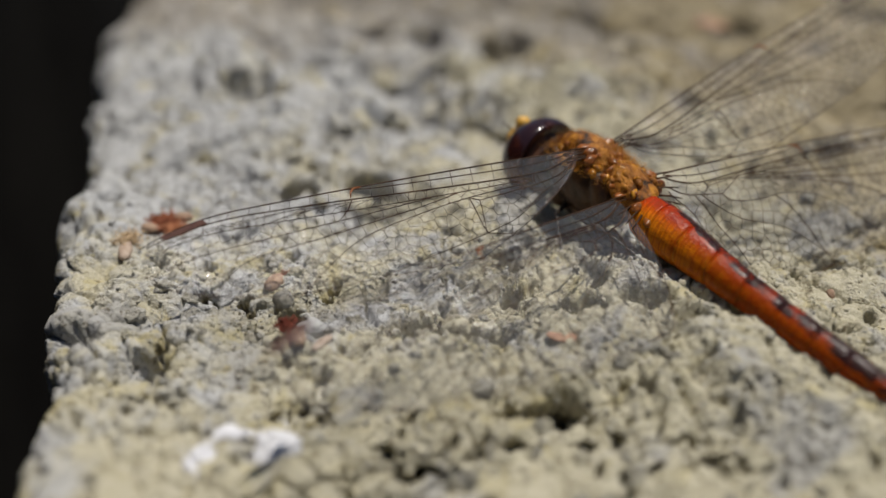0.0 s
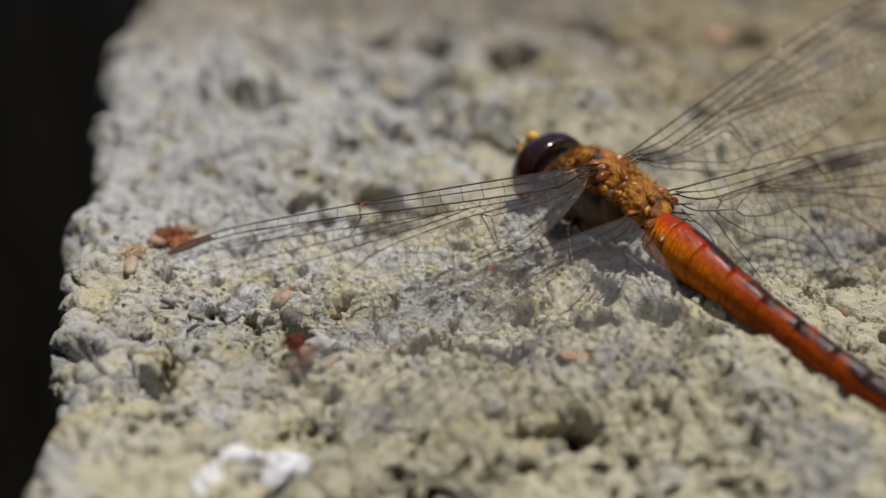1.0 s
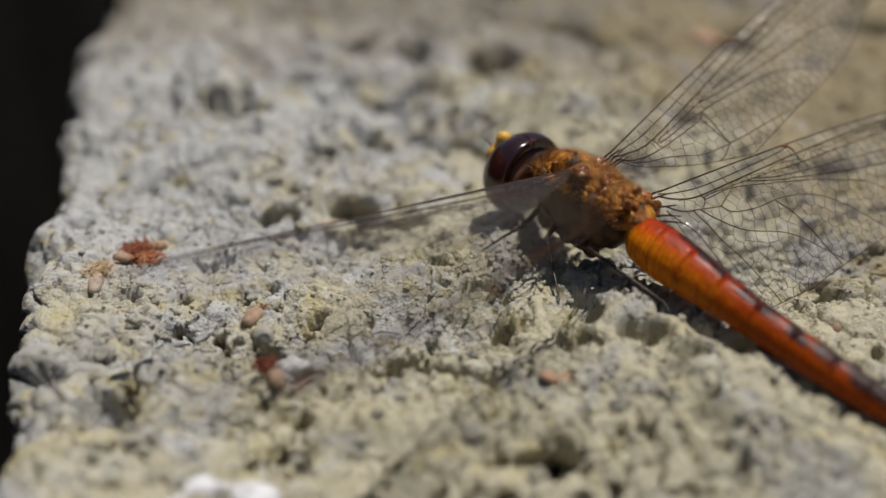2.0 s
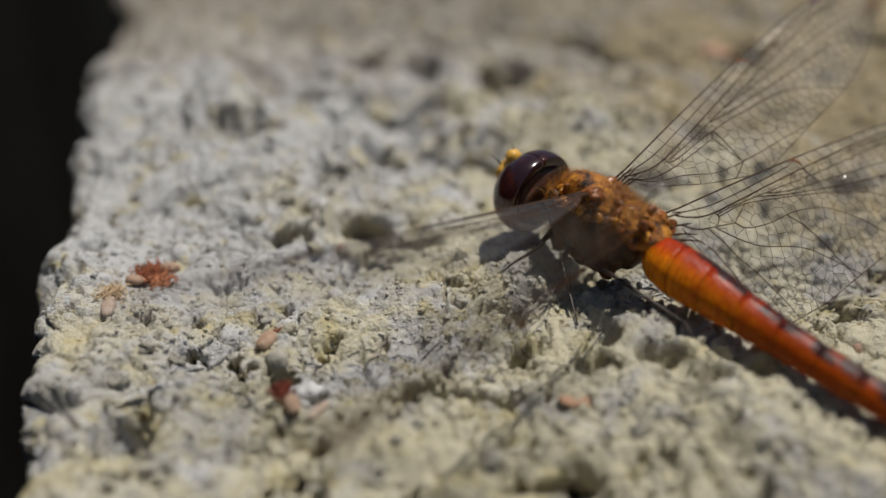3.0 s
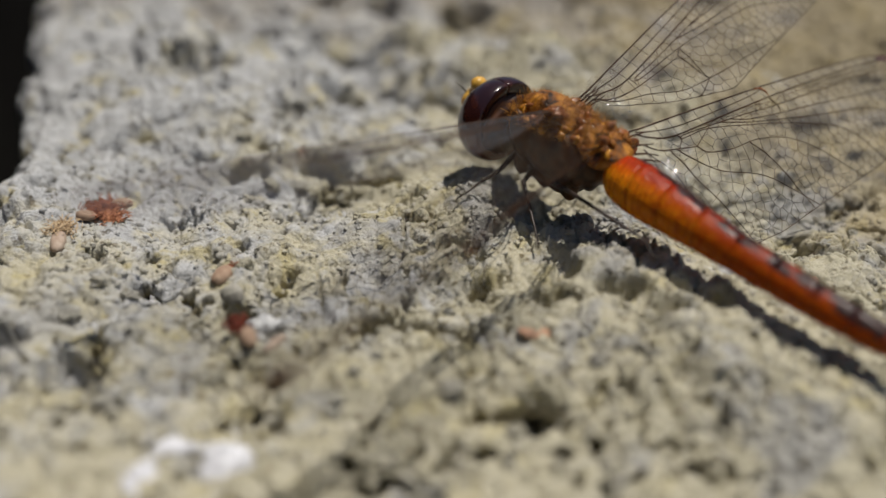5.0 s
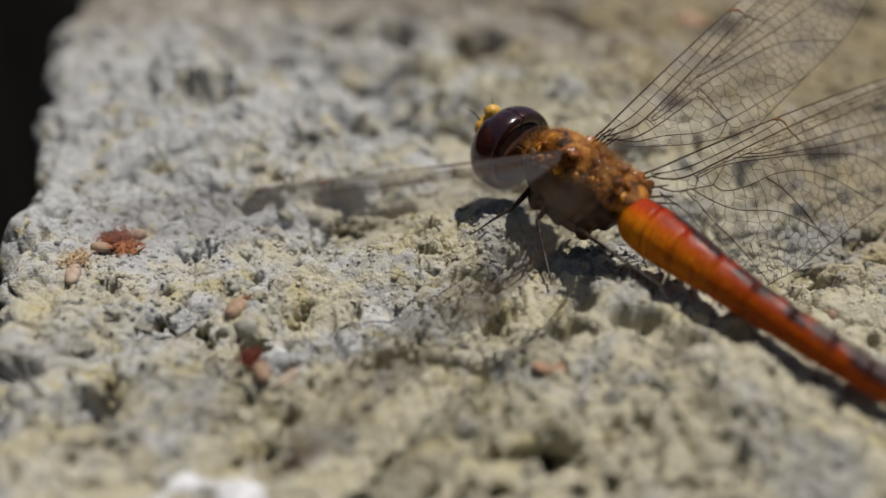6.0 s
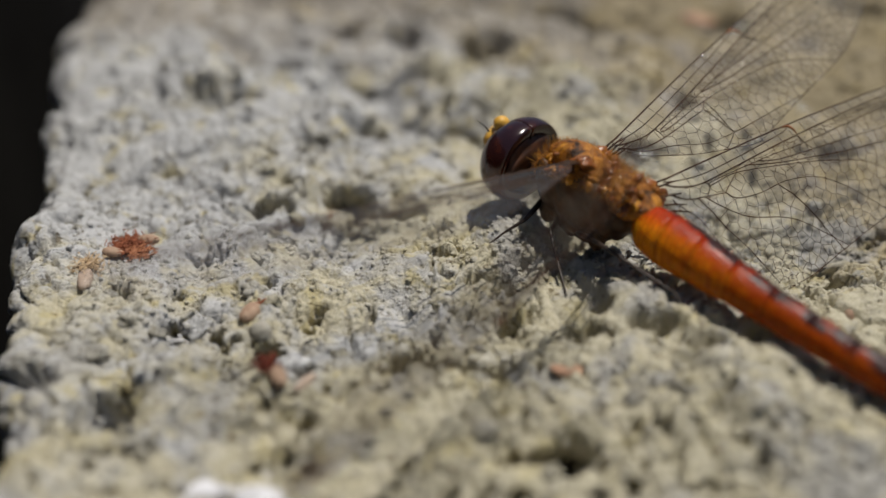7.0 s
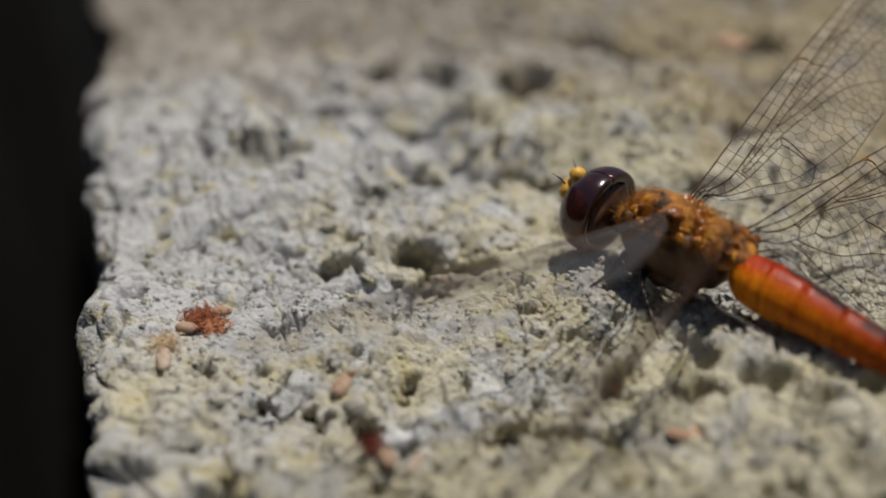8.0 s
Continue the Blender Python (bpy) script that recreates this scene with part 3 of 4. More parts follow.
# The longer veins, as (along the span, millimetres behind the leading edge); a last d of 99 runs out to the hind margin.
NODUS = {"fore": 0.531, "hind": 0.428}
MAIN_VEINS = {
    "fore": {
        "radius": [(0, 0.30), (0.03, 0.72), (0.10, 1.22), (0.25, 1.22), (0.42, 1.05), (0.531, 0.88), (0.75, 0.60), (0.90, 0.50), (0.975, 0.30)],
        "sector": [(0.125, 1.62), (0.135, 1.50), (0.20, 1.60), (0.36, 1.62), (0.548, 1.52), (0.75, 1.30), (0.95, 1.0)],
        "second": [(0.36, 1.64), (0.45, 1.86), (0.60, 2.15), (0.80, 2.45), (0.94, 2.3)],
        "third": [(0.30, 1.66), (0.42, 2.35), (0.60, 3.05), (0.78, 3.6), (0.86, 99)],
        "fourth": [(0.125, 1.62), (0.15, 1.80), (0.279, 2.15), (0.40, 2.75), (0.55, 3.8), (0.68, 99)],
        "cubitus": [(0, 0.75), (0.04, 1.35), (0.10, 1.90), (0.18, 2.25), (0.258, 2.50)],
        "side": [(0.258, 2.50), (0.279, 2.15)],
        "base": [(0.258, 2.50), (0.262, 3.6), (0.267, 4.78)],
        "slant": [(0.279, 2.15), (0.274, 3.4), (0.267, 4.78)],
        "outer": [(0.267, 4.78), (0.33, 5.2), (0.42, 5.7), (0.52, 99)],
        "inner": [(0.267, 4.78), (0.22, 5.1), (0.20, 99)],
        "anal": [(0, 0.95), (0.05, 1.75), (0.11, 2.7), (0.19, 4.1), (0.267, 4.78)],
        "rung": [(0.115, 1.22), (0.12, 1.62), (0.118, 1.96)],
        "subnodus": [(0.531, 0.88), (0.548, 1.52), (0.57, 2.05)],
    },
    "hind": {
        "radius": [(0, 0.35), (0.03, 0.75), (0.09, 1.10), (0.20, 1.05), (0.428, 0.82), (0.70, 0.58), (0.90, 0.48), (0.975, 0.30)],
        "sector": [(0.115, 1.42), (0.125, 1.25), (0.20, 1.25), (0.34, 1.32), (0.44, 1.40), (0.70, 1.25), (0.95, 1.0)],
        "second": [(0.28, 1.28), (0.36, 1.75), (0.55, 2.15), (0.80, 2.5), (0.94, 2.3)],
        "third": [(0.25, 1.28), (0.36, 2.0), (0.55, 2.9), (0.75, 3.6), (0.86, 99)],
        "fourth": [(0.115, 1.42), (0.14, 1.40), (0.205, 1.37), (0.32, 1.95), (0.48, 3.0), (0.62, 4.3), (0.70, 99)],
        "cubitus": [(0, 0.95), (0.04, 1.55), (0.09, 1.85), (0.148, 2.15)],
        "base": [(0.148, 2.15), (0.175, 1.80), (0.205, 1.37)],
        "rung": [(0.105, 1.10), (0.115, 1.42), (0.10, 1.88)],
        "outer": [(0.148, 2.15), (0.17, 2.75), (0.24, 3.05), (0.34, 3.1), (0.46, 4.1), (0.60, 99)],
        "inner": [(0.09, 1.85), (0.12, 2.9), (0.18, 4.0), (0.27, 4.9), (0.33, 5.9), (0.42, 99)],
        "loop": [(0.30, 3.08), (0.335, 4.1), (0.36, 5.6), (0.40, 99)],
        "anal": [(0.07, 1.75), (0.09, 3.3), (0.125, 5.2), (0.15, 6.6), (0.18, 99)],
        "edge": [(0, 1.6), (0.035, 2.6), (0.06, 4.2), (0.075, 99)],
        "subnodus": [(0.428, 0.82), (0.445, 1.40), (0.46, 1.95)],
    },
}


def wing(kind, side, parent):
    """A wing in its own space: root at the origin, span along y (side = 1 to the left)."""
    span = 26.0 if kind == "fore" else 25.0
    rng = random.Random(5 if kind == "fore" else 9)
    nodus = NODUS[kind]

    def place(f, d):
        """f along the span, d millimetres behind the leading edge."""
        lift = 0.16 * math.sin(d * 2.6) * math.exp(-d / 3.0) - 0.010 * d * d - 0.25 * math.sin(f * 2.4)
        return Vector((lead(f) - d, side * f * span, lift))

    membrane = bmesh.new()
    grid = []
    for a in range(71):
        f = a / 70 * 0.998
        c = max(chord(kind, f), 0.05)
        grid.append([membrane.verts.new(place(f, c * b / 22) * MM) for b in range(23)])
    for a, b in zip(grid, grid[1:]):
        for q in range(22):
            membrane.faces.new((a[q], a[q + 1], b[q + 1], b[q]))
    body = part(kind + "wing", membrane, M_MEMBRANE, parent, "clear glassy wing membrane")

    veins = bmesh.new()

    def run(points, r0, r1, sides=5):
        n = len(points)
        tube(veins, [place(f, d) for f, d in points], [r0 + (r1 - r0) * k / max(1, n - 1) for k in range(n)], sides)

    many = [k / 40 for k in range(41)]
    run([(0.005 + f * 0.985, 0.0) for f in many], 0.056, 0.034)
    run(smooth_line([(0, 0.12), (0.04, 0.42), (0.12, 0.66), (nodus * 0.6, 0.58), (nodus * 0.9, 0.36), (nodus, 0.06)], 40), 0.040, 0.030)
    run([(f * 0.985, chord(kind, f * 0.985) * 0.998) for f in many], 0.026, 0.022, 4)
    lines = {}
    for name, line in MAIN_VEINS[kind].items():
        line = [(f, min(d, chord(kind, f) * 0.998)) for f, d in line]
        lines[name] = smooth_line(line, 8 if len(line) < 4 else 30)
        thick = {"radius": 0.056, "cubitus": 0.046, "base": 0.034, "rung": 0.034, "side": 0.034, "subnodus": 0.04}.get(name, 0.036)
        run(lines[name], thick, 0.62 * thick)
    radius = lines["radius"]

    def behind(f):
        return float(np.interp(f, [p[0] for p in radius], [p[1] for p in radius]))

    # ladder of cross veins behind the leading edge
    f = 0.06
    while f < 0.95:
        run([(f, 0.0), (f + 0.006, behind(f))], 0.020, 0.016, 4)
        g = f + 0.017
        if g > 0.14:
            deep = float(np.interp(g, [p[0] for p in lines["sector"]], [p[1] for p in lines["sector"]]))
            run([(g, behind(g)), (g + 0.005, deep)], 0.016, 0.014, 4)
        f += 0.040 + 0.010 * rng.random()
    # net of small cells: seeds in pairs on either side of each long vein, and scattered between
    seeds = np.zeros((0, 2))

    def free(p, gap):
        return len(seeds) == 0 or np.min(np.hypot(seeds[:, 0] - p[0], seeds[:, 1] - p[1])) > gap

    for name, line in lines.items():
        pts = [Vector((d, f * span)) for f, d in line]
        walked = 0.3
        for a, b in zip(pts, pts[1:]):
            step = (b - a).length
            if step < 1e-5:
                continue
            out = Vector((b.y - a.y, a.x - b.x)) / step
            while walked < step:
                p = a.lerp(b, walked / step)
                pair = [p + out * 0.36, p - out * 0.36]
                if name == "radius":
                    pair = [q for q in pair if q.x > p.x]
                for q in pair:
                    if free(q, 0.40):
                        seeds = np.vstack([seeds, [q.x, q.y]])
                walked += 0.62 + 0.3 * rng.random()
            walked -= step
    rows = int(span / 0.34)
    for a in range(-1, rows + 2):
        f = (a + 0.5) / rows
        c = chord(kind, min(max(f, 0.0), 1.0))
        b = 0.9
        while b < c + 1.4:
            p = (b + rng.uniform(-0.15, 0.15), f * span + rng.uniform(-0.15, 0.15))
            if free(p, 0.68 - 0.24 * min(1.0, b / max(c, 2.0))):
                seeds = np.vstack([seeds, p])
            b += 0.34
    verts, _, tris, *_ = geometry.delaunay_2d_cdt([Vector(p) for p in seeds], [], [], 0, 1e-5)
    centres, by_edge = [], {}
    for n, (a, b, c) in enumerate(tris):
        A, B, C = verts[a], verts[b], verts[c]
        dd = 2 * (A.x * (B.y - C.y) + B.x * (C.y - A.y) + C.x * (A.y - B.y))
        mid = (A + B + C) / 3
        if abs(dd) > 1e-6:
            ux = (A.length_squared * (B.y - C.y) + B.length_squared * (C.y - A.y) + C.length_squared * (A.y - B.y)) / dd
            uy = (A.length_squared * (C.x - B.x) + B.length_squared * (A.x - C.x) + C.length_squared * (B.x - A.x)) / dd
            if (Vector((ux, uy)) - mid).length < 0.8:
                mid = Vector((ux, uy))
        centres.append(mid)
        for e in ((a, b), (b, c), (c, a)):
            by_edge.setdefault(tuple(sorted(e)), []).append(n)
    for pair in by_edge.values():
        if len(pair) == 2:
            p, q = centres[pair[0]], centres[pair[1]]
            fp, fq = p.y / span, q.y / span
            if not (0.03 < fp < 0.985 and 0.03 < fq < 0.985):
                continue
            cp, cq = chord(kind, fp), chord(kind, fq)
            lo_p, lo_q = behind(fp), behind(fq)
            if (p.x > cp and q.x > cq) or (p.x < lo_p and q.x < lo_q):
                continue
            run([(fp, min(max(p.x, lo_p), cp)), (fq, min(max(q.x, lo_q), cq))], 0.0155, 0.0155, 3)
    # hinge plates and thick vein stems that join the wing to the body
    stems = (0.0, 0.25, 0.46, 0.75, 0.95) if kind == "fore" else (0.0, 0.35, 1.12, 1.80, 2.30)
    for d in stems:
        end = place(0.032, d)
        tube(veins, [(end.x * 0.7, -side * 0.9, -0.1), (end.x * 0.85, -side * 0.1, 0.03), end], [0.08, 0.06, 0.036], 6)
    part("vein_net", veins, M_VEIN, body, "dark brown network of fine veins")
    for k in range(3):
        plate = bmesh.new()
        blob(plate, (0.1 - stems[-1] * k / 2, -side * (0.75 + 0.15 * (k % 2)), -0.1 + 0.1 * (k % 2)), (0.30, 0.50, 0.24), (0, 0, 25 * k - 20), 0.3, k + 3, 3)
        part("hinge_plate", plate, M_HINGE, body, "orange-brown wing hinge")
    # nodus and stigma
    knot = bmesh.new()
    tube(knot, [place(nodus - 0.025, 0.02), place(nodus - 0.008, 0.10), place(nodus, 0.40), place(nodus + 0.002, 0.72)], [0.05, 0.085, 0.06, 0.04], 6)
    part("nodus", knot, M_VEIN_RED, body, "thick reddish wing joint")
    mark = bmesh.new()
    ring = [(0.855, 0.02), (0.945, 0.02), (0.935, 0.48), (0.845, 0.48)]
    top = [mark.verts.new((place(*p) + Vector((0, 0, 0.05))) * MM) for p in ring]
    low = [mark.verts.new((place(*p) - Vector((0, 0, 0.05))) * MM) for p in ring]
    mark.faces.new(top), mark.faces.new(low[::-1])
    for k in range(4):
        mark.faces.new((top[k], low[k], low[(k + 1) % 4], top[(k + 1) % 4]))
    part("stigma", mark, M_STIGMA, body, "dark reddish-brown wing spot", smooth=False)
    if side < 0:
        # the creased clear lobe behind the root
        lobe = bmesh.new()
        deep = (1.3, 1.6) if kind == "fore" else (2.2, 3.6)
        net = []
        for a in range(13):
            f = 0.004 + 0.05 * a / 12
            net.append([lobe.verts.new((place(f, deep[0] + deep[1] * b / 15) + Vector((0, 0, 0.12 + 0.7 * noise.noise(Vector((a * 0.5, b * 0.6, side)))))) * MM) for b in range(16)])
        for a, b in zip(net, net[1:]):
            for q in range(15):
                lobe.faces.new((a[q], a[q + 1], b[q + 1], b[q]))
        part("wing_lobe", lobe, M_LOBE, body, "creased shiny clear lobe at the wing root")
    return body


NECK = (2.9, 0.0, 4.5)
WING_ROOT = {("fore", 1): (-0.55, 1.85, 6.6), ("fore", -1): (-0.55, 1.85, 6.6), ("hind", 1): (-4.5, 2.1, 5.0), ("hind", -1): (-4.2, 2.05, 5.5)}


def wing_pose(kind, side, sweep, lift, twist):
    """sweep: degrees ahead; lift: degrees up; twist: leading edge up."""
    x, y, z = WING_ROOT[kind, side]
    return pose(x * MM, side * y * MM, z * MM) @ pose(0, 0, 0, 0, 0, -side * sweep) @ pose(0, 0, 0, side * lift, 0, 0) @ pose(0, 0, 0, 0, -twist, 0)


def leg(bm_pts, parent):
    bm = bmesh.new()
    tube(bm, bm_pts, [0.21, 0.13, 0.07, 0.05, 0.04, 0.03][: len(bm_pts)], 7)
    rng = random.Random(len(bm_pts) + int(bm_pts[0][0] * 10))
    for a, b in zip(bm_pts[1:], bm_pts[2:]):
        for k in range(7):
            p = Vector(a).lerp(Vector(b), (k + 0.5) / 7)
            tube(bm, [p, p + Vector((rng.uniform(-0.3, 0.3), rng.uniform(-0.3, 0.3), rng.uniform(-0.45, 0.1)))], [0.016, 0.006], 3)
    return part("leg", bm, M_LEG, parent, "thin black bristly leg")


def dragonfly():
    fly = thing("dragonfly", *FLY_AT, FLY_TURN)
    tagged(fly, "red dragonfly with orange thorax and clear wings on concrete", "dragonfly")
    # thorax: a high, ridged case
    bm = bmesh.new()
    blob(bm, (-1.0, 0, 5.15), (3.3, 1.25, 1.15), (0, -14, 0), 0.14, 2, 4)
    blob(bm, (-0.4, 0, 5.6), (2.5, 1.3, 1.25), (0, -16, 0), 0.14, 4, 4)
    blob(bm, (-3.7, 0, 5.0), (1.9, 1.4, 1.1), (0, -20, 0), 0.14, 7, 4)
    blob(bm, (2.1, 0, 4.7), (1.2, 1.1, 1.1), (0, 20, 0), 0.12, 9, 3)
    thorax = part("thorax", bm, M_THORAX, fly, "orange-brown hairy thorax")
    bm = bmesh.new()
    blob(bm, (-1.0, 0, 4.0), (3.3, 1.9, 2.0), (0, -14, 0), 0.12, 2, 4)
    for sd in (-1, 1):
        for x, z, tilt in ((1.2, 3.9, 20), (-0.6, 3.7, 25), (-2.6, 3.6, 25)):
            blob(bm, (x, sd * 1.2, z + 0.45), (0.8, 0.65, 1.6), (0, tilt, 0), 0.15, x, 3)
            blob(bm, (x + 0.2, sd * 0.95, z - 1.35), (0.6, 0.5, 0.9), (sd * -12, -10, 0), 0.15, x + 1, 3)
    # dark mass added underneath to close lit gaps and deepen the shadow
    blob(bm, (-0.5, 0.1, 2.75), (2.5, 1.35, 1.25), (0, -10, 0), 0.2, 12, 4)
    pleura = part("pleura", bm, M_PLEURA, thorax, "dark brown flank of the thorax")
    weld = pleura.modifiers.new("weld", "REMESH")
    weld.mode, weld.voxel_size, weld.use_smooth_shade = "VOXEL", 0.00014, True
    weld = thorax.modifiers.new("weld", "REMESH")
    weld.mode, weld.voxel_size, weld.use_smooth_shade = "VOXEL", 0.00011, True
    soft = thorax.modifiers.new("soft", "SMOOTH")
    soft.factor, soft.iterations = 0.6, 5
    rng = random.Random(3)
    # knobs and ridges between and below the wing roots
    for k in range(90):
        x = rng.uniform(-5.0, 1.7)
        sd = 1 if k % 2 else -1
        y = sd * (rng.uniform(0.1, 0.9) if k % 4 < 2 else rng.uniform(1.0, 1.75))
        top = 6.72 - 0.19 * max(0.0, 0.2 - x) - 0.35 * max(0.0, x - 0.2) - 0.34 * y * y
        bm = bmesh.new()
        blob(bm, (x, y, top + rng.uniform(-0.16, 0.04)), (rng.uniform(0.2, 0.55), rng.uniform(0.12, 0.28), rng.uniform(0.16, 0.30)), (rng.uniform(-25, 25), rng.uniform(-25, 25), rng.uniform(0, 180)), 0.35, k + 3, 2)
        part("thorax_plate", bm, (M_AMBER, M_THORAX, M_HINGE)[k % 3], thorax)
    bm = bmesh.new()
    for k in range(2000):
        ang, x = rng.uniform(-1.15, 1.15), rng.uniform(-5.0, 2.4)
        w = math.sqrt(max(0.05, 1 - ((x + 0.9) / 4.9) ** 2))
        base = Vector((x, 1.9 * w * math.sin(ang), 4.5 - 0.06 * (0 - x) + 1.95 * w * math.cos(ang)))
        out = Vector((rng.uniform(-0.5, 0.5), math.sin(ang) + rng.uniform(-0.5, 0.5), math.cos(ang) + rng.uniform(-0.4, 0.4))).normalized()
        tip = base + out * rng.uniform(0.25, 0.75)
        tube(bm, [base, base.lerp(tip, 0.5) + Vector((0, 0, 0.04)), tip], [0.011, 0.009, 0.004], 3, False)
    part("hair", bm, M_HAIR, thorax, "fine golden hair")
    # abdomen
    for k in range(len(ABDOMEN) - 1):
        abdomen_segment(k, fly)
    for sd in (-1, 1):
        bm = bmesh.new()
        tube(bm, [(-21.6, sd * 0.22 - 0.55, 0.72), (-22.3, sd * 0.3 - 0.6, 0.76), (-22.9, sd * 0.25 - 0.62, 0.8)], [0.2, 0.17, 0.05], 7)
        part("tail_clasper", bm, M_LEG, fly, "small black tail clasper")
    # head, leaning to its left
    lean = pose(4.5 * MM, 0.0 * MM, 4.35 * MM, -6, -6, 2) @ Matrix.Diagonal((1.07, 1.07, 1.07, 1))

    to_neck = Matrix.Translation([-c * MM for c in NECK])

    def head_part(name, bm, material, parent, label=""):
        bmesh.ops.transform(bm, matrix=to_neck @ lean, verts=bm.verts)
        return part(name, bm, material, parent, label)

    bm = bmesh.new()
    blob(bm, (-0.25, 0, 0.0), (0.5, 1.95, 1.75), (0, 0, 0), 0.16, 1, 4)
    blob(bm, (-1.2, 0, -0.1), (0.9, 0.6, 0.6), (0, 0, 0), 0.05, 1, 3)
    head = head_part("head", bm, M_OCCIPUT, fly, "dark brown back of the head")
    for sd in (-1, 1):
        bm = bmesh.new()
        for vert in blob(bm, (0.35, 0, 0.1), (2.0, 2.6, 2.45), (0, -10, 0), 0.0, 1, 5):
            x, y, z = vert.co / MM
            y = max(sd * y, 0.0)
            z += (0.05 * math.exp(-((y - 1.1) / 0.8) ** 2) - 0.012 * math.exp(-(y / 0.10) ** 2)) * (1 if z > 0 else -1)
            if x < -0.35:
                x = -0.35 + (0.10 - 0.55 * max(0.0, 1 - (y / 2.3) ** 2 - ((z - 0.1) / 2.1) ** 2)) * (x + 0.35)
            vert.co = Vector((x, sd * (y + 0.002), z)) * MM
        head_part("compound_eye", bm, M_EYE, head, "glossy dark maroon compound eye")
    bm = bmesh.new()
    blob(bm, (1.85, 0, -0.6), (0.85, 1.15, 1.1), (0, 10, 0), 0.06, 3, 3)
    blob(bm, (2.1, 0, 0.75), (0.75, 1.0, 0.75), (0, 0, 0), 0.1, 5, 3)
    blob(bm, (1.95, 0, 1.75), (0.45, 0.5, 0.45), (0, 0, 0), 0.1, 6, 3)
    face = head_part("face", bm, M_FACE, head, "yellow face")
    for sd in (-1, 1):
        bm = bmesh.new()
        tube(bm, [(2.2, sd * 0.5, 1.1), (2.6, sd * 0.7, 1.6), (3.0, sd * 0.95, 1.9)], [0.06, 0.04, 0.015], 5)
        head_part("antenna", bm, M_LEG, head, "short black antenna")
    # legs: hip, knee, heel, toe joints; the toes stand on the concrete
    turn = pose(*[c * MM for c in FLY_AT], 0, 0, FLY_TURN)
    for hip, knee, foot in (
        ((2.0, 0.9, 2.9), (1.9, 2.4, 2.2), (2.7, 3.4)), ((2.0, -0.9, 2.9), (3.2, -2.2, 3.0), (4.6, -2.6)),
        ((0.4, 1.2, 2.4), (-0.6, 2.9, 2.6), (-2.4, 3.6)), ((0.4, -1.2, 2.4), (0.6, -3.6, 3.4), (-0.2, -5.6)),
        ((-1.0, 1.2, 2.2), (-3.6, 2.4, 3.0), (-8.6, 1.9)), ((-1.0, -1.2, 2.2), (-3.5, -1.9, 2.4), (-7.6, -2.2)),
    ):
        out = Vector((foot[0] - hip[0], foot[1] - hip[1], 0)).normalized()
        def stand(px, py):
            w = turn @ Vector((px * MM, py * MM, 0))
            return Vector((px, py, surface(w.x / MM, w.y / MM) + 0.08))
        heel = stand(*foot) + Vector((0, 0, 0.25))
        leg([hip, knee, tuple(heel), tuple(stand(foot[0] + 0.7 * out.x, foot[1] + 0.7 * out.y)), tuple(stand(foot[0] + 1.4 * out.x, foot[1] + 1.4 * out.y))], fly)
    wings = {(kind, sd): wing(kind, sd, fly) for kind in ("fore", "hind") for sd in (1, -1)}
    return fly, head, wings


# ---- small things on the block ----
def on_block(x, y, sink=0.0):
    high = sorted(surface(x + 0.35 * math.cos(a), y + 0.35 * math.sin(a)) for a in (0.4, 1.4, 2.5, 3.5, 4.6, 5.6))
    return x, y, high[2] - sink


def husk(name, label, x, y, radii, turn, material, sink=0.2, rough=0.14, seed=1):
    ob = thing(name, *on_block(x, y, sink), turn)
    bm = bmesh.new()
    blob(bm, (0, 0, radii[2] * 0.75), radii, (0, 6, 0), rough, seed, 3)
    part("hull", bm, material, ob)
    return tagged(ob, label, "seed" if "seed" in name else "stone")


def red_tuft(x, y):
    ob = thing("seed_tuft", *on_block(x, y, 0.1), 20)
    rng = random.Random(8)
    bm = bmesh.new()
    for k in range(460):
        a = rng.uniform(0, 6.28)
        p = Vector((rng.gauss(-0.1, 0.45), rng.gauss(0.4, 0.5), rng.uniform(0.1, 0.45)))
        out = Vector((math.cos(a), math.sin(a), rng.uniform(-0.1, 0.7))) * rng.uniform(0.2, 0.45)
        bend = Vector((rng.uniform(-0.2, 0.2), rng.uniform(-0.2, 0.2), 0.12))
        tube(bm, [p, p + out * 0.5 + bend, p + out], [0.036, 0.033, 0.012], 4, False)
    part("tuft", bm, M_RUST, ob, "rust-red fibres")
    bm = bmesh.new()
    for k in range(240):
        a = rng.uniform(0, 6.28)
        p = Vector((rng.gauss(0.35, 0.32), rng.gauss(-0.75, 0.32), rng.uniform(0.1, 0.4)))
        out = Vector((math.cos(a), math.sin(a), rng.uniform(-0.1, 0.5))) * rng.uniform(0.3, 0.6)
        tube(bm, [p, p + out * 0.5 + Vector((0.1, 0, 0.15)), p + out], [0.036, 0.033, 0.012], 4, False)
    part("curl", bm, M_CURL, ob, "orange-tan curled fibres")
    for px, py, turn in ((-1.05, -0.2, -35), (1.1, 0.6, -25)):
        bm = bmesh.new()
        blob(bm, (px, py, 0.35), (0.68, 0.38, 0.30), (0, 0, turn), 0.08, px, 3)
        part("husk", bm, M_TAN, ob, "pale tan husk")
    return tagged(ob, "rust-red fibrous seed tuft with tan husks on the concrete", "seed")


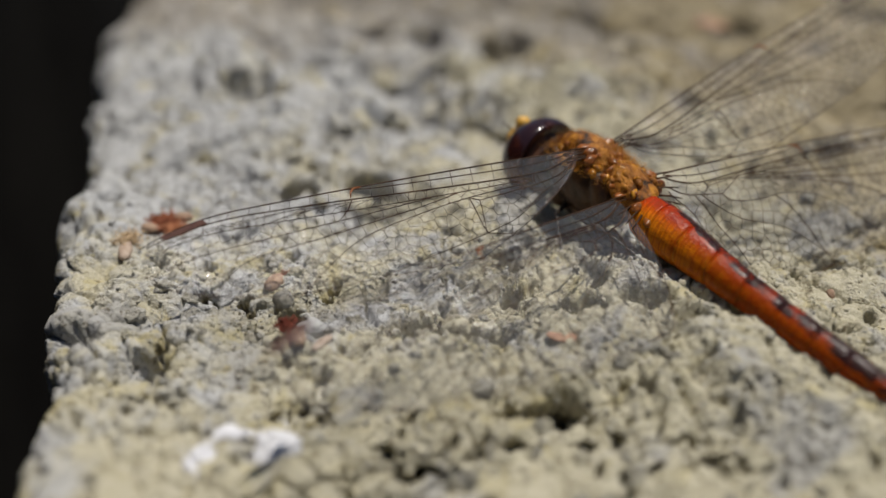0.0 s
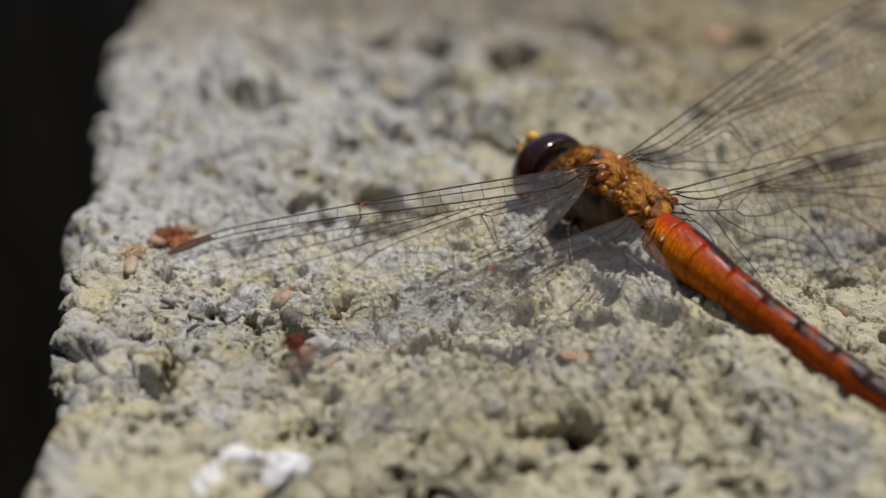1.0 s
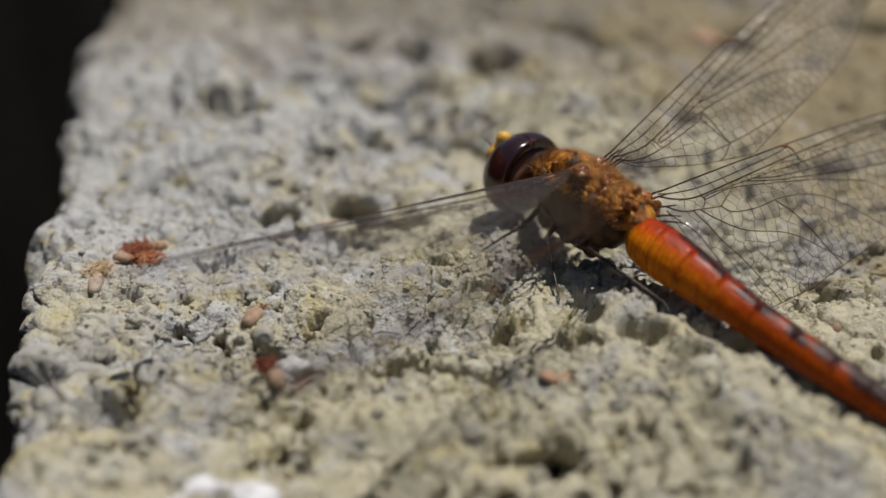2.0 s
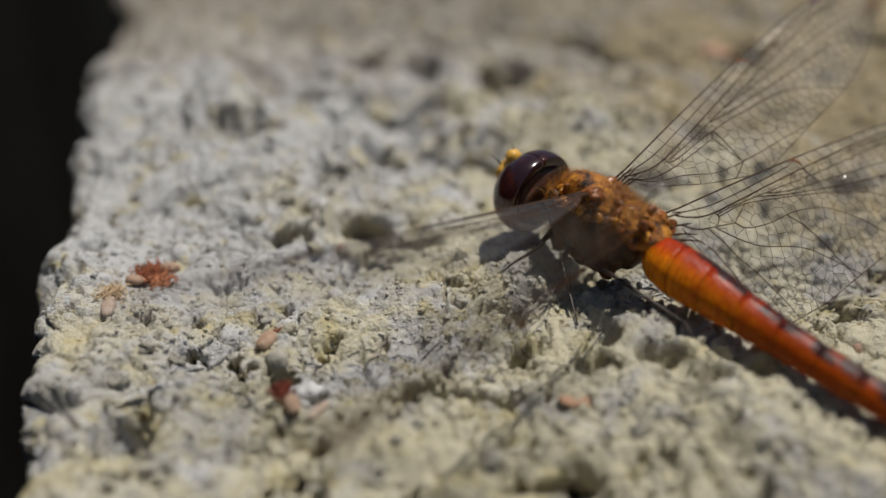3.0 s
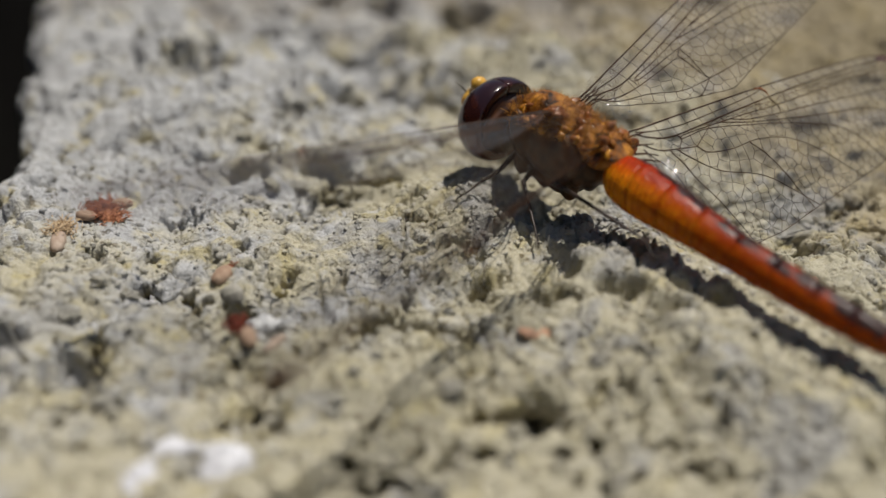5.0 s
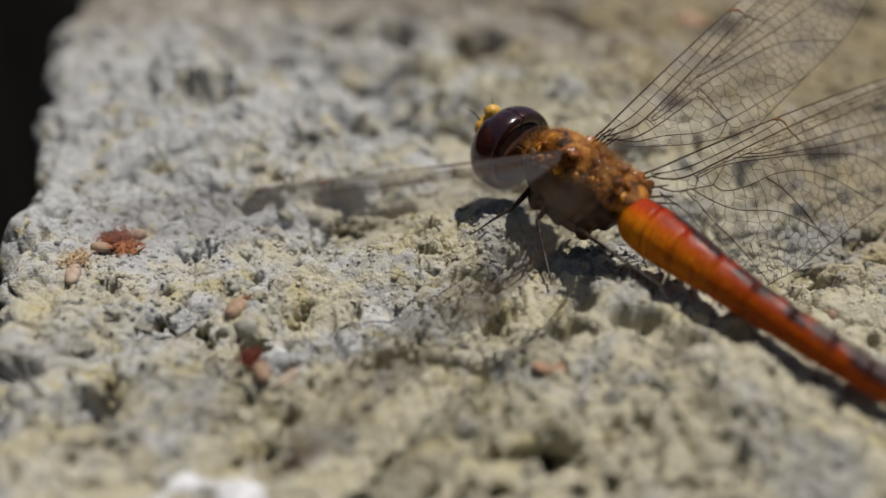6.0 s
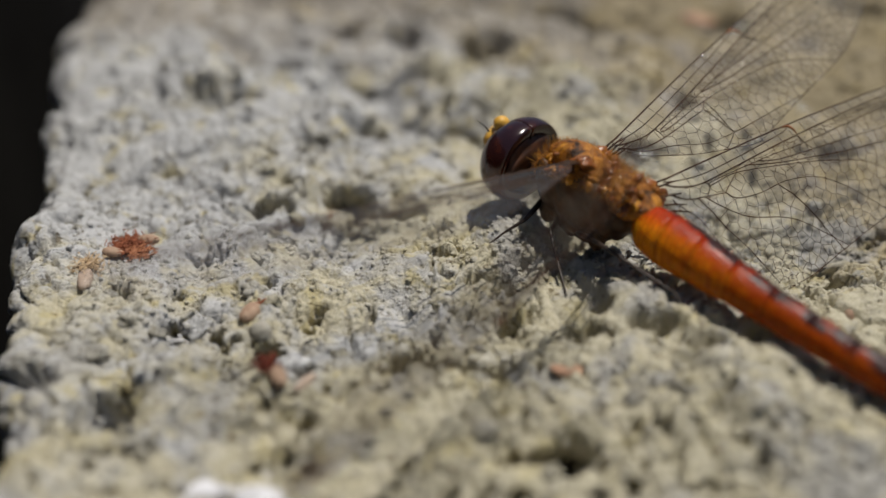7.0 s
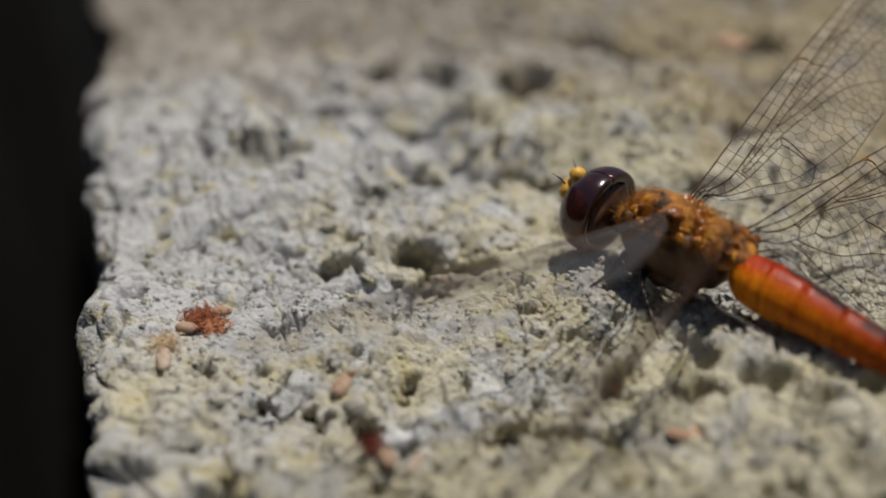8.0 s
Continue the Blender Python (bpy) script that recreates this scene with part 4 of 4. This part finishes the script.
def fluff(ob, name, centre, spread, count, material, label, seed, length=0.4, thick=0.05):
    """A tuft of short curled fibres."""
    rng = random.Random(seed)
    bm = bmesh.new()
    for k in range(count):
        a = rng.uniform(0, 6.28)
        p = Vector([rng.gauss(c, w) for c, w in zip(centre, spread)])
        out = Vector((math.cos(a), math.sin(a), rng.uniform(-0.2, 0.6))) * length * rng.uniform(0.5, 1.1)
        tube(bm, [p, p + out * 0.5 + Vector((0.05, 0, 0.3 * length)), p + out], [thick, thick * 0.9, thick * 0.35], 4, False)
    return part(name, bm, material, ob, label)


LIME_AT = (-4.7, -20.9)
LIME_LINE = [(-2.2, -2.2), (-1.7, -0.9), (-0.9, 0.1), (0.1, 0.5), (1.2, 0.4), (2.1, 0.0)]


def lime_crust():
    """A thin curved scab that follows the concrete under it."""
    x0, y0 = LIME_AT
    nx, ny = 72, 56
    gx, gy = np.meshgrid(np.linspace(-3.4, 3.4, nx), np.linspace(-3.2, 2.2, ny))
    far = np.full(gx.shape, 9.0)
    for (ax, ay), (bx, by) in zip(LIME_LINE, LIME_LINE[1:]):
        dx, dy = bx - ax, by - ay
        g = np.clip(((gx - ax) * dx + (gy - ay) * dy) / (dx * dx + dy * dy), 0, 1)
        far = np.minimum(far, np.hypot(gx - ax - g * dx, gy - ay - g * dy))
    high, _ = heights(gx + x0, gy + y0)
    edge = 0.85 + 1.2 * fbm(gx, gy, 1.3, 201, 3, 0.6)
    rise = 0.42 * (1 - (far / np.maximum(edge, 0.12)) ** 2) + 0.22 * fbm(gx, gy, 0.8, 203, 3)
    keep = rise > -0.25
    base = on_block(x0, y0, 0.0)
    ob = thing("lime_crust", *base)
    bm = bmesh.new()
    vert = {}
    for j in range(ny - 1):
        for i in range(nx - 1):
            ring = [(j, i), (j, i + 1), (j + 1, i + 1), (j + 1, i)]
            if not all(keep[q] for q in ring):
                continue
            for q in ring:
                if q not in vert:
                    vert[q] = bm.verts.new((gx[q] * MM, gy[q] * MM, (0.85 * high[q] + 0.15 * base[2] + rise[q] - base[2] - 0.1) * MM))
            bm.faces.new([vert[q] for q in ring])
    skirt = bmesh.ops.extrude_edge_only(bm, edges=[e for e in bm.edges if e.is_boundary])["geom"]
    for v in skirt:
        if isinstance(v, bmesh.types.BMVert):
            v.co.z -= 0.9 * MM
    part("crust", bm, M_LIME, ob)
    return tagged(ob, "curved bluish-white lime crust on the concrete", "crust")


def grain_shapes(count, sub, rng):
    shapes = []
    for k in range(count):
        bm = bmesh.new()
        blob(bm, (0, 0, 0), (1000, 1000 * rng.uniform(0.7, 1.0), 1000 * rng.uniform(0.6, 0.9)), (0, 0, 0), 0.5, k + 3, sub, 1.2)
        shapes.append((np.array([v.co for v in bm.verts]), np.array([[v.index for v in f.verts] for f in bm.faces])))
        bm.free()
    return shapes


def heights(x, y):
    dx = x - EDGE_X
    across, v = dx * ACROSS[0] + y * ACROSS[1], dx * ALONG[0] + y * ALONG[1]
    return relief(x, y, across - ROUND + ROUND * math.pi / 4, v), across


def grit(block):
    """Loose and half-bedded grains, too many to count."""
    rng = np.random.default_rng(4)
    shapes = grain_shapes(8, 2, random.Random(11))
    spans = ((14000, (-23, 34), (-22, 11), (0.06, 0.25)), (3200, (-36, 60), (12, 62), (0.2, 0.6)))
    verts, faces, start = [], [], 0
    for count, xs, ys, size in spans:
        x, y = rng.uniform(*xs, count), rng.uniform(*ys, count)
        h, across = heights(x, y)
        crowd = fbm(x, y, 5, 140, 2) + 0.5 * fbm(x, y, 1.7, 150, 2)
        keep = (across > 2.8) & (crowd > rng.uniform(-0.55, 0.35, count))
        r = size[0] + (size[1] - size[0]) * rng.random(count) ** 2.2
        for k in np.flatnonzero(keep):
            v, f = shapes[k % len(shapes)]
            m = np.array(Euler(rng.uniform(-0.5, 0.5, 3) + np.array([0, 0, rng.uniform(0, 6.3)])).to_matrix())
            verts.append((v * r[k]) @ m.T + (x[k], y[k], h[k] + r[k] * rng.uniform(-0.45, 0.15)))
            faces.append(f + start)
            start += len(v)
    verts, faces = np.concatenate(verts), np.concatenate(faces)
    me = bpy.data.meshes.new("grit")
    me.vertices.add(len(verts))
    me.vertices.foreach_set("co", (verts * MM).astype(np.float32).ravel())
    me.loops.add(faces.size)
    me.loops.foreach_set("vertex_index", faces.astype(np.int32).ravel())
    me.polygons.add(len(faces))
    me.polygons.foreach_set("loop_start", np.arange(0, faces.size, 3, dtype=np.int32))
    me.polygons.foreach_set("use_smooth", np.ones(len(faces), bool))
    me.update(calc_edges=True)
    me.materials.append(M_GRIT)
    ob = new("grit", me)
    ob.parent = block
    return tagged(ob, "fine pale concrete grit", kind="stuff")


def grains(block):
    """The larger grains that can be picked out one by one."""
    rng = random.Random(21)
    meshes = []
    for k in range(7):
        bm = bmesh.new()
        blob(bm, (0, 0, 0), (1.0, rng.uniform(0.75, 1.0), rng.uniform(0.6, 0.85)), (0, 0, 0), 0.6, k + 40, 3, 1.5)
        me = bpy.data.meshes.new("grain")
        for f in bm.faces:
            f.smooth = True
        bm.to_mesh(me)
        bm.free()
        me.materials.append(M_GRAIN)
        meshes.append(me)
    spots = [(-9.9, -11.0, 0.80), (-8.1, -10.9, 1.0), (-2.3, -10.6, 0.6), (-1.6, -12.0, 0.7), (-0.4, -11.6, 0.8), (0.8, -12.3, 0.7), (-5.9, -12.4, 0.7), (-6.6, -11.2, 0.6)]
    while len(spots) < 270:
        x, y = rng.uniform(-19, 33), rng.uniform(-25, 22)
        if x > EDGE_X + EDGE_SLOPE * y + 2.5 and fbm(np.array([x]), np.array([y]), 6, 160, 2)[0] > -0.12:
            spots.append((x, y, 0.28 + 0.4 * rng.random() ** 2))
    for k, (x, y, r) in enumerate(spots):
        ob = new("grain", meshes[k % 7])
        ob.parent = block
        ob.matrix_basis = pose(x * MM, y * MM, (surface(x, y) - 0.40 * r) * MM, rng.uniform(-25, 25), rng.uniform(-25, 25), rng.uniform(0, 360)) @ Matrix.Diagonal((r, r, r, 1))


ground()
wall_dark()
block = concrete_block()
fly, head, wings = dragonfly()
red_tuft(-13.8, -1.5)
seed = husk("tan_seed", "pale pinkish-tan seed with a hazy orange tuft", -15.4, -5.0, (0.44, 1.0, 0.36), 8, M_PINK, sink=0.12)
fluff(seed, "tuft", (-0.15, 1.25, 0.35), (0.42, 0.42, 0.15), 420, M_PALEFLUFF, "hazy orange fibres", 31, 0.38, 0.032)
seed = husk("orange_seed", "smooth orange-tan seed with a red tip", -5.6, -7.9, (0.50, 0.85, 0.38), -24, M_TAN, sink=0.28, seed=3)
fluff(seed, "tip", (0.25, 0.85, 0.45), (0.15, 0.12, 0.06), 24, M_RUST, "rust-red tip", 32, 0.3, 0.04)
husk("grey_pebble", "small smooth grey-brown pebble in the concrete", -4.9, -9.2, (0.64, 0.58, 0.60), 0, M_GREYSTONE, sink=0.4, seed=4)
husk("white_stone", "small rough white stone in the concrete", -2.9, -11.5, (0.85, 0.6, 0.55), 10, M_WHITESTONE, rough=0.55, seed=5)
seed = husk("orange_seed", "orange-tan seed with dark red fibres in a crevice", -3.2, -14.1, (0.42, 0.75, 0.32), 24, M_TAN, sink=-0.2, seed=6)
fluff(seed, "tuft", (-0.3, 1.05, 0.3), (0.24, 0.28, 0.13), 120, M_DARKRUST, "dark rust-red fibres", 33, 0.32, 0.05)
husk("pink_seed", "thin pinkish husk beside the red fibres", -1.9, -14.3, (0.26, 0.85, 0.24), -32, M_PINK, sink=0.1, seed=16)
husk("brick_chip", "flat orange chip stuck on the concrete", 10.9, -13.4, (0.85, 0.5, 0.2), 5, M_BRICKRED, rough=0.25, seed=7)
husk("tan_seed", "tan seed husk standing in the grit beside the abdomen", 26.9, -8.2, (0.24, 0.36, 0.4), 0, M_TAN, sink=0.25, seed=8)
husk("brick_chip", "blurred orange chip stuck on the concrete", 30.9, 42.8, (1.6, 1.5, 0.4), 0, M_BRICKRED, rough=0.25, seed=9)
husk("tan_seed", "reddish-brown seed standing on the concrete", 51.2, 55.8, (0.5, 0.6, 1.6), 0, M_RUST, seed=10)
lime_crust()
lint = thing("lint", *on_block(22.0, -8.15))
fluff(lint, "fibres", (0, 0, 0.2), (0.42, 0.32, 0.1), 130, M_LINT, "", 41, 0.55, 0.022)
tagged(lint, "small scrap of white fibrous lint under the abdomen", "lint")
grit(block)
grains(block)


# ---- what moves ----
# seconds; shift in millimetres; turns about the body's axes in degrees
BODY = [
    (0, 0.18, 0.32, -0.42, 1.9, -0.2, -2.7), (0.5, 0.2, 0.27, -0.41, 1.9, -0.3, -2.4), (1, 0.19, 0.24, -0.4, 1.7, -0.3, -2.4),
    (1.3, 0.15, 0.3, -0.3, 1.9, -0.2, -2.1), (1.5, 0.09, 0.53, 0.22, 2.3, 0.1, -1.3), (1.7, 0.02, 0.3, 0.15, 1.4, -0.3, -0.6),
    (2.8, -0.26, -0.24, 0.54, -0.6, -0.3, 2.1), (3, -0.19, -0.19, 0.21, -0.3, 0.3, 2.1), (3.5, -0.14, -0.16, -0.1, -0.3, 1, 2.4),
    (4, -0.13, -0.12, -0.17, -0.5, 1.1, 2.5), (4.5, -0.44, -0.07, 0.18, 0.5, -0.1, 2.7), (4.7, 0.04, 0.37, 0.74, 0, 0.9, 0.2),
    (5.8, -0.06, 0.3, 0.72, -0.3, 1.5, 1.4), (6, -0.05, 0.05, 0.52, -0.2, -0.2, 0.1), (6.5, 0.04, 0.12, -0.02, 0.2, 0.5, -0.1),
    (7, -0.12, -0.24, 0.01, 0, 1, 0.5), (7.5, -0.2, -0.43, 0.05, -0.5, 1.2, 1), (8, -0.03, 0.17, -0.3, -0.5, 1.5, 0.9),
]
# seconds, sweep ahead, lift, twist in degrees
STROKES = {
    ("fore", 1): [
        (0, 19.2, -5.1, 23.3), (0.5, 18.9, -4.5, 23.3), (1, 18.9, -4.4, 23.2), (1.2, 18, -2, 20), (1.3, 16.4, 8.6, -0.7), (1.4, -4.7, 26.3, -9.6),
        (1.5, -12.7, 30.9, -8.5), (1.6, 16.1, 2.3, -8.7), (1.7, 19.2, -3.4, -10.9), (2.8, 20.3, -0.7, -12.9), (3, 21.1, -1.9, -12.8), (3.5, 21.2, -0, -12.9),
        (4, 23.2, -2.6, -13.8), (4.3, 21.7, -0.3, -13.1), (4.4, 9.5, 23.6, -1.2), (4.5, 7, 29.7, 3.7), (4.6, 17.6, -0.3, -11.1), (4.7, 18.7, -0.1, -12.8),
        (5.7, 15.1, 5.3, -12.9), (5.8, 5, 21.5, -4.9), (5.9, 8.8, 11.2, -10.9), (6, 12.7, 5.9, -13), (6.5, 18.6, -0.3, -12.8), (7, 16.4, 0.2, -13),
        (7.5, 17.4, -2, -16.3), (7.8, 15.3, 1.2, -15.4), (8, 10.6, 5.4, -15.5),
    ],
    ("fore", -1): [
        (0, -0, 16, 29.7), (0.5, -0.6, 16.6, 30), (1, 0.2, 16.9, 30), (1.3, 1.3, 18.2, 30), (1.5, 5.8, 21.5, 28), (1.7, 5.6, 19.6, 28.6),
        (2.8, 4.2, 16.3, 26.5), (3, 4, 15.9, 26.4), (3.5, 3.3, 16.1, 25.9), (4, 3.5, 15.7, 25.7), (4.3, 4.4, 16.7, 25.5), (4.5, 10.4, 18, 25.4),
        (4.7, 8.1, 18.3, 26.4), (5.8, 0.8, 19.9, 25.5), (6, 1.9, 20.1, 30.4), (6.5, 4.6, 16.1, 27.7), (7, 4.7, 15.6, 27.2), (7.5, 3.7, 16.2, 26.4),
        (8, 4, 17.4, 27.5),
    ],
    ("hind", 1): [
        (0, -5, 1, 20), (0.5, -5, 1, 19), (1, -5.2, 1.5, 18), (1.2, -7, 3, 8), (1.3, -13.9, 4.9, -52), (1.4, -3.9, 9.2, -48),
        (1.5, -5.4, 5.8, -48), (1.6, -9.9, 4.9, -48), (1.7, -8.8, 5.7, -71), (2.8, -11, 5.2, -71), (3, -10.6, 3.8, -71), (3.5, -12, 0.6, -71),
        (4, -7.2, -2.3, -71), (4.3, -7.8, -1.5, -71), (4.5, -5.2, 0.9, -71), (4.7, -9.5, -1, -71), (5.8, -9.4, -6.4, -71), (6, -10.2, -5.9, -71),
        (6.5, -9.5, -8, -71), (7, -9, -6.4, -71), (7.5, -7.4, -4.4, -71), (8, -7.1, -6.4, -71),
    ],
    ("hind", -1): [
        (0, -12, 1, 39.6), (0.5, -14, 3, 42.3), (1, -12.4, 2.5, 42.1), (1.3, -13.3, 3.8, 39.3), (1.5, -15.6, 5.6, 34.5), (1.7, -12.5, 4.2, 35.4),
        (2.8, -8.3, 2.7, 36.8), (3, -8.7, 2.3, 36.5), (3.5, -9.4, 2.7, 36.5), (4, -9.2, 2.4, 37.5), (4.5, -12, 0.9, 33.3), (4.7, -8.8, 1, 37.2),
        (5.8, -10.4, 0.8, 39.7), (6, -9, 4.2, 42.2), (6.5, -8.4, 3.9, 42.4), (7, -8.6, 3.7, 41.6), (7.5, -9.3, 4.6, 37.1), (8, -8.9, 3.7, 41.8),
    ],
}


# seconds; the head's shift ahead and up in millimetres; its roll and nod in degrees
NODS = [
    (0, -0.45, -0.4, 0, 4), (0.5, -0.45, -0.45, 0, 4), (1, -0.45, -0.45, 0, 4), (1.3, -0.5, -0.6, 0, 6), (1.5, -0.15, -1.0, 6, 5), (1.7, -0.3, -0.6, 3, 5),
    (2.8, -0.3, -0.15, 0, 1), (4.3, -0.3, -0.2, 0, 1), (4.5, -0.35, -0.5, 8, 4), (4.7, -0.35, -0.4, 4, 4), (5.7, -0.3, -0.3, 2, 4), (6, -0.2, -0.1, 0, 0),
    (6.5, -0.15, -0.05, 0, 0), (8, -0.25, 0.0, 0, 0),
]
SHIVER = ((2.7, 4.2), (4.75, 5.5), (6.1, 8.0))


def shivering(rows, swing):
    """A held wing trembles, six beats a second."""
    spans = [(t, v) for t, *v in rows]
    out = [r for r in rows if not any(a <= r[0] <= b for a, b in SHIVER)]
    for a, b in SHIVER:
        for n in range(round(a * 30), round(b * 30) + 1):
            t = n / 30
            k = max(i for i in range(len(spans) - 1) if spans[i][0] <= t + 1e-6)
            (t0, v0), (t1, v1) = spans[k], spans[k + 1]
            g = min(1.0, (t - t0) / (t1 - t0))
            sweep, lift, twist = [p + (q - p) * g for p, q in zip(v0, v1)]
            ease = min(1.0, (t - a) / 0.15, (b - t) / 0.15 if b < 8 else 1.0)
            out.append((t, sweep, lift + swing * ease * math.sin(2 * math.pi * n / 5), twist))
    return sorted(out)


def motions():
    x, y, z = FLY_AT
    walk(fly, [(t, pose((x + dx) * MM, (y + dy) * MM, (z + dz) * MM, rx, ry, FLY_TURN + rz)) for t, dx, dy, dz, rx, ry, rz in BODY])
    walk(head, [(t, pose((NECK[0] + ahead) * MM, 0, (NECK[2] + up) * MM, roll, nod, 0)) for t, ahead, up, roll, nod in NODS])
    for (kind, sd), ob in wings.items():
        rows = STROKES[kind, sd]
        if sd == 1:
            rows = shivering(rows, 8.0 if kind == "fore" else 10.0)
        walk(ob, [(t, wing_pose(kind, sd, sweep, lift, twist)) for t, sweep, lift, twist in rows])


motions()
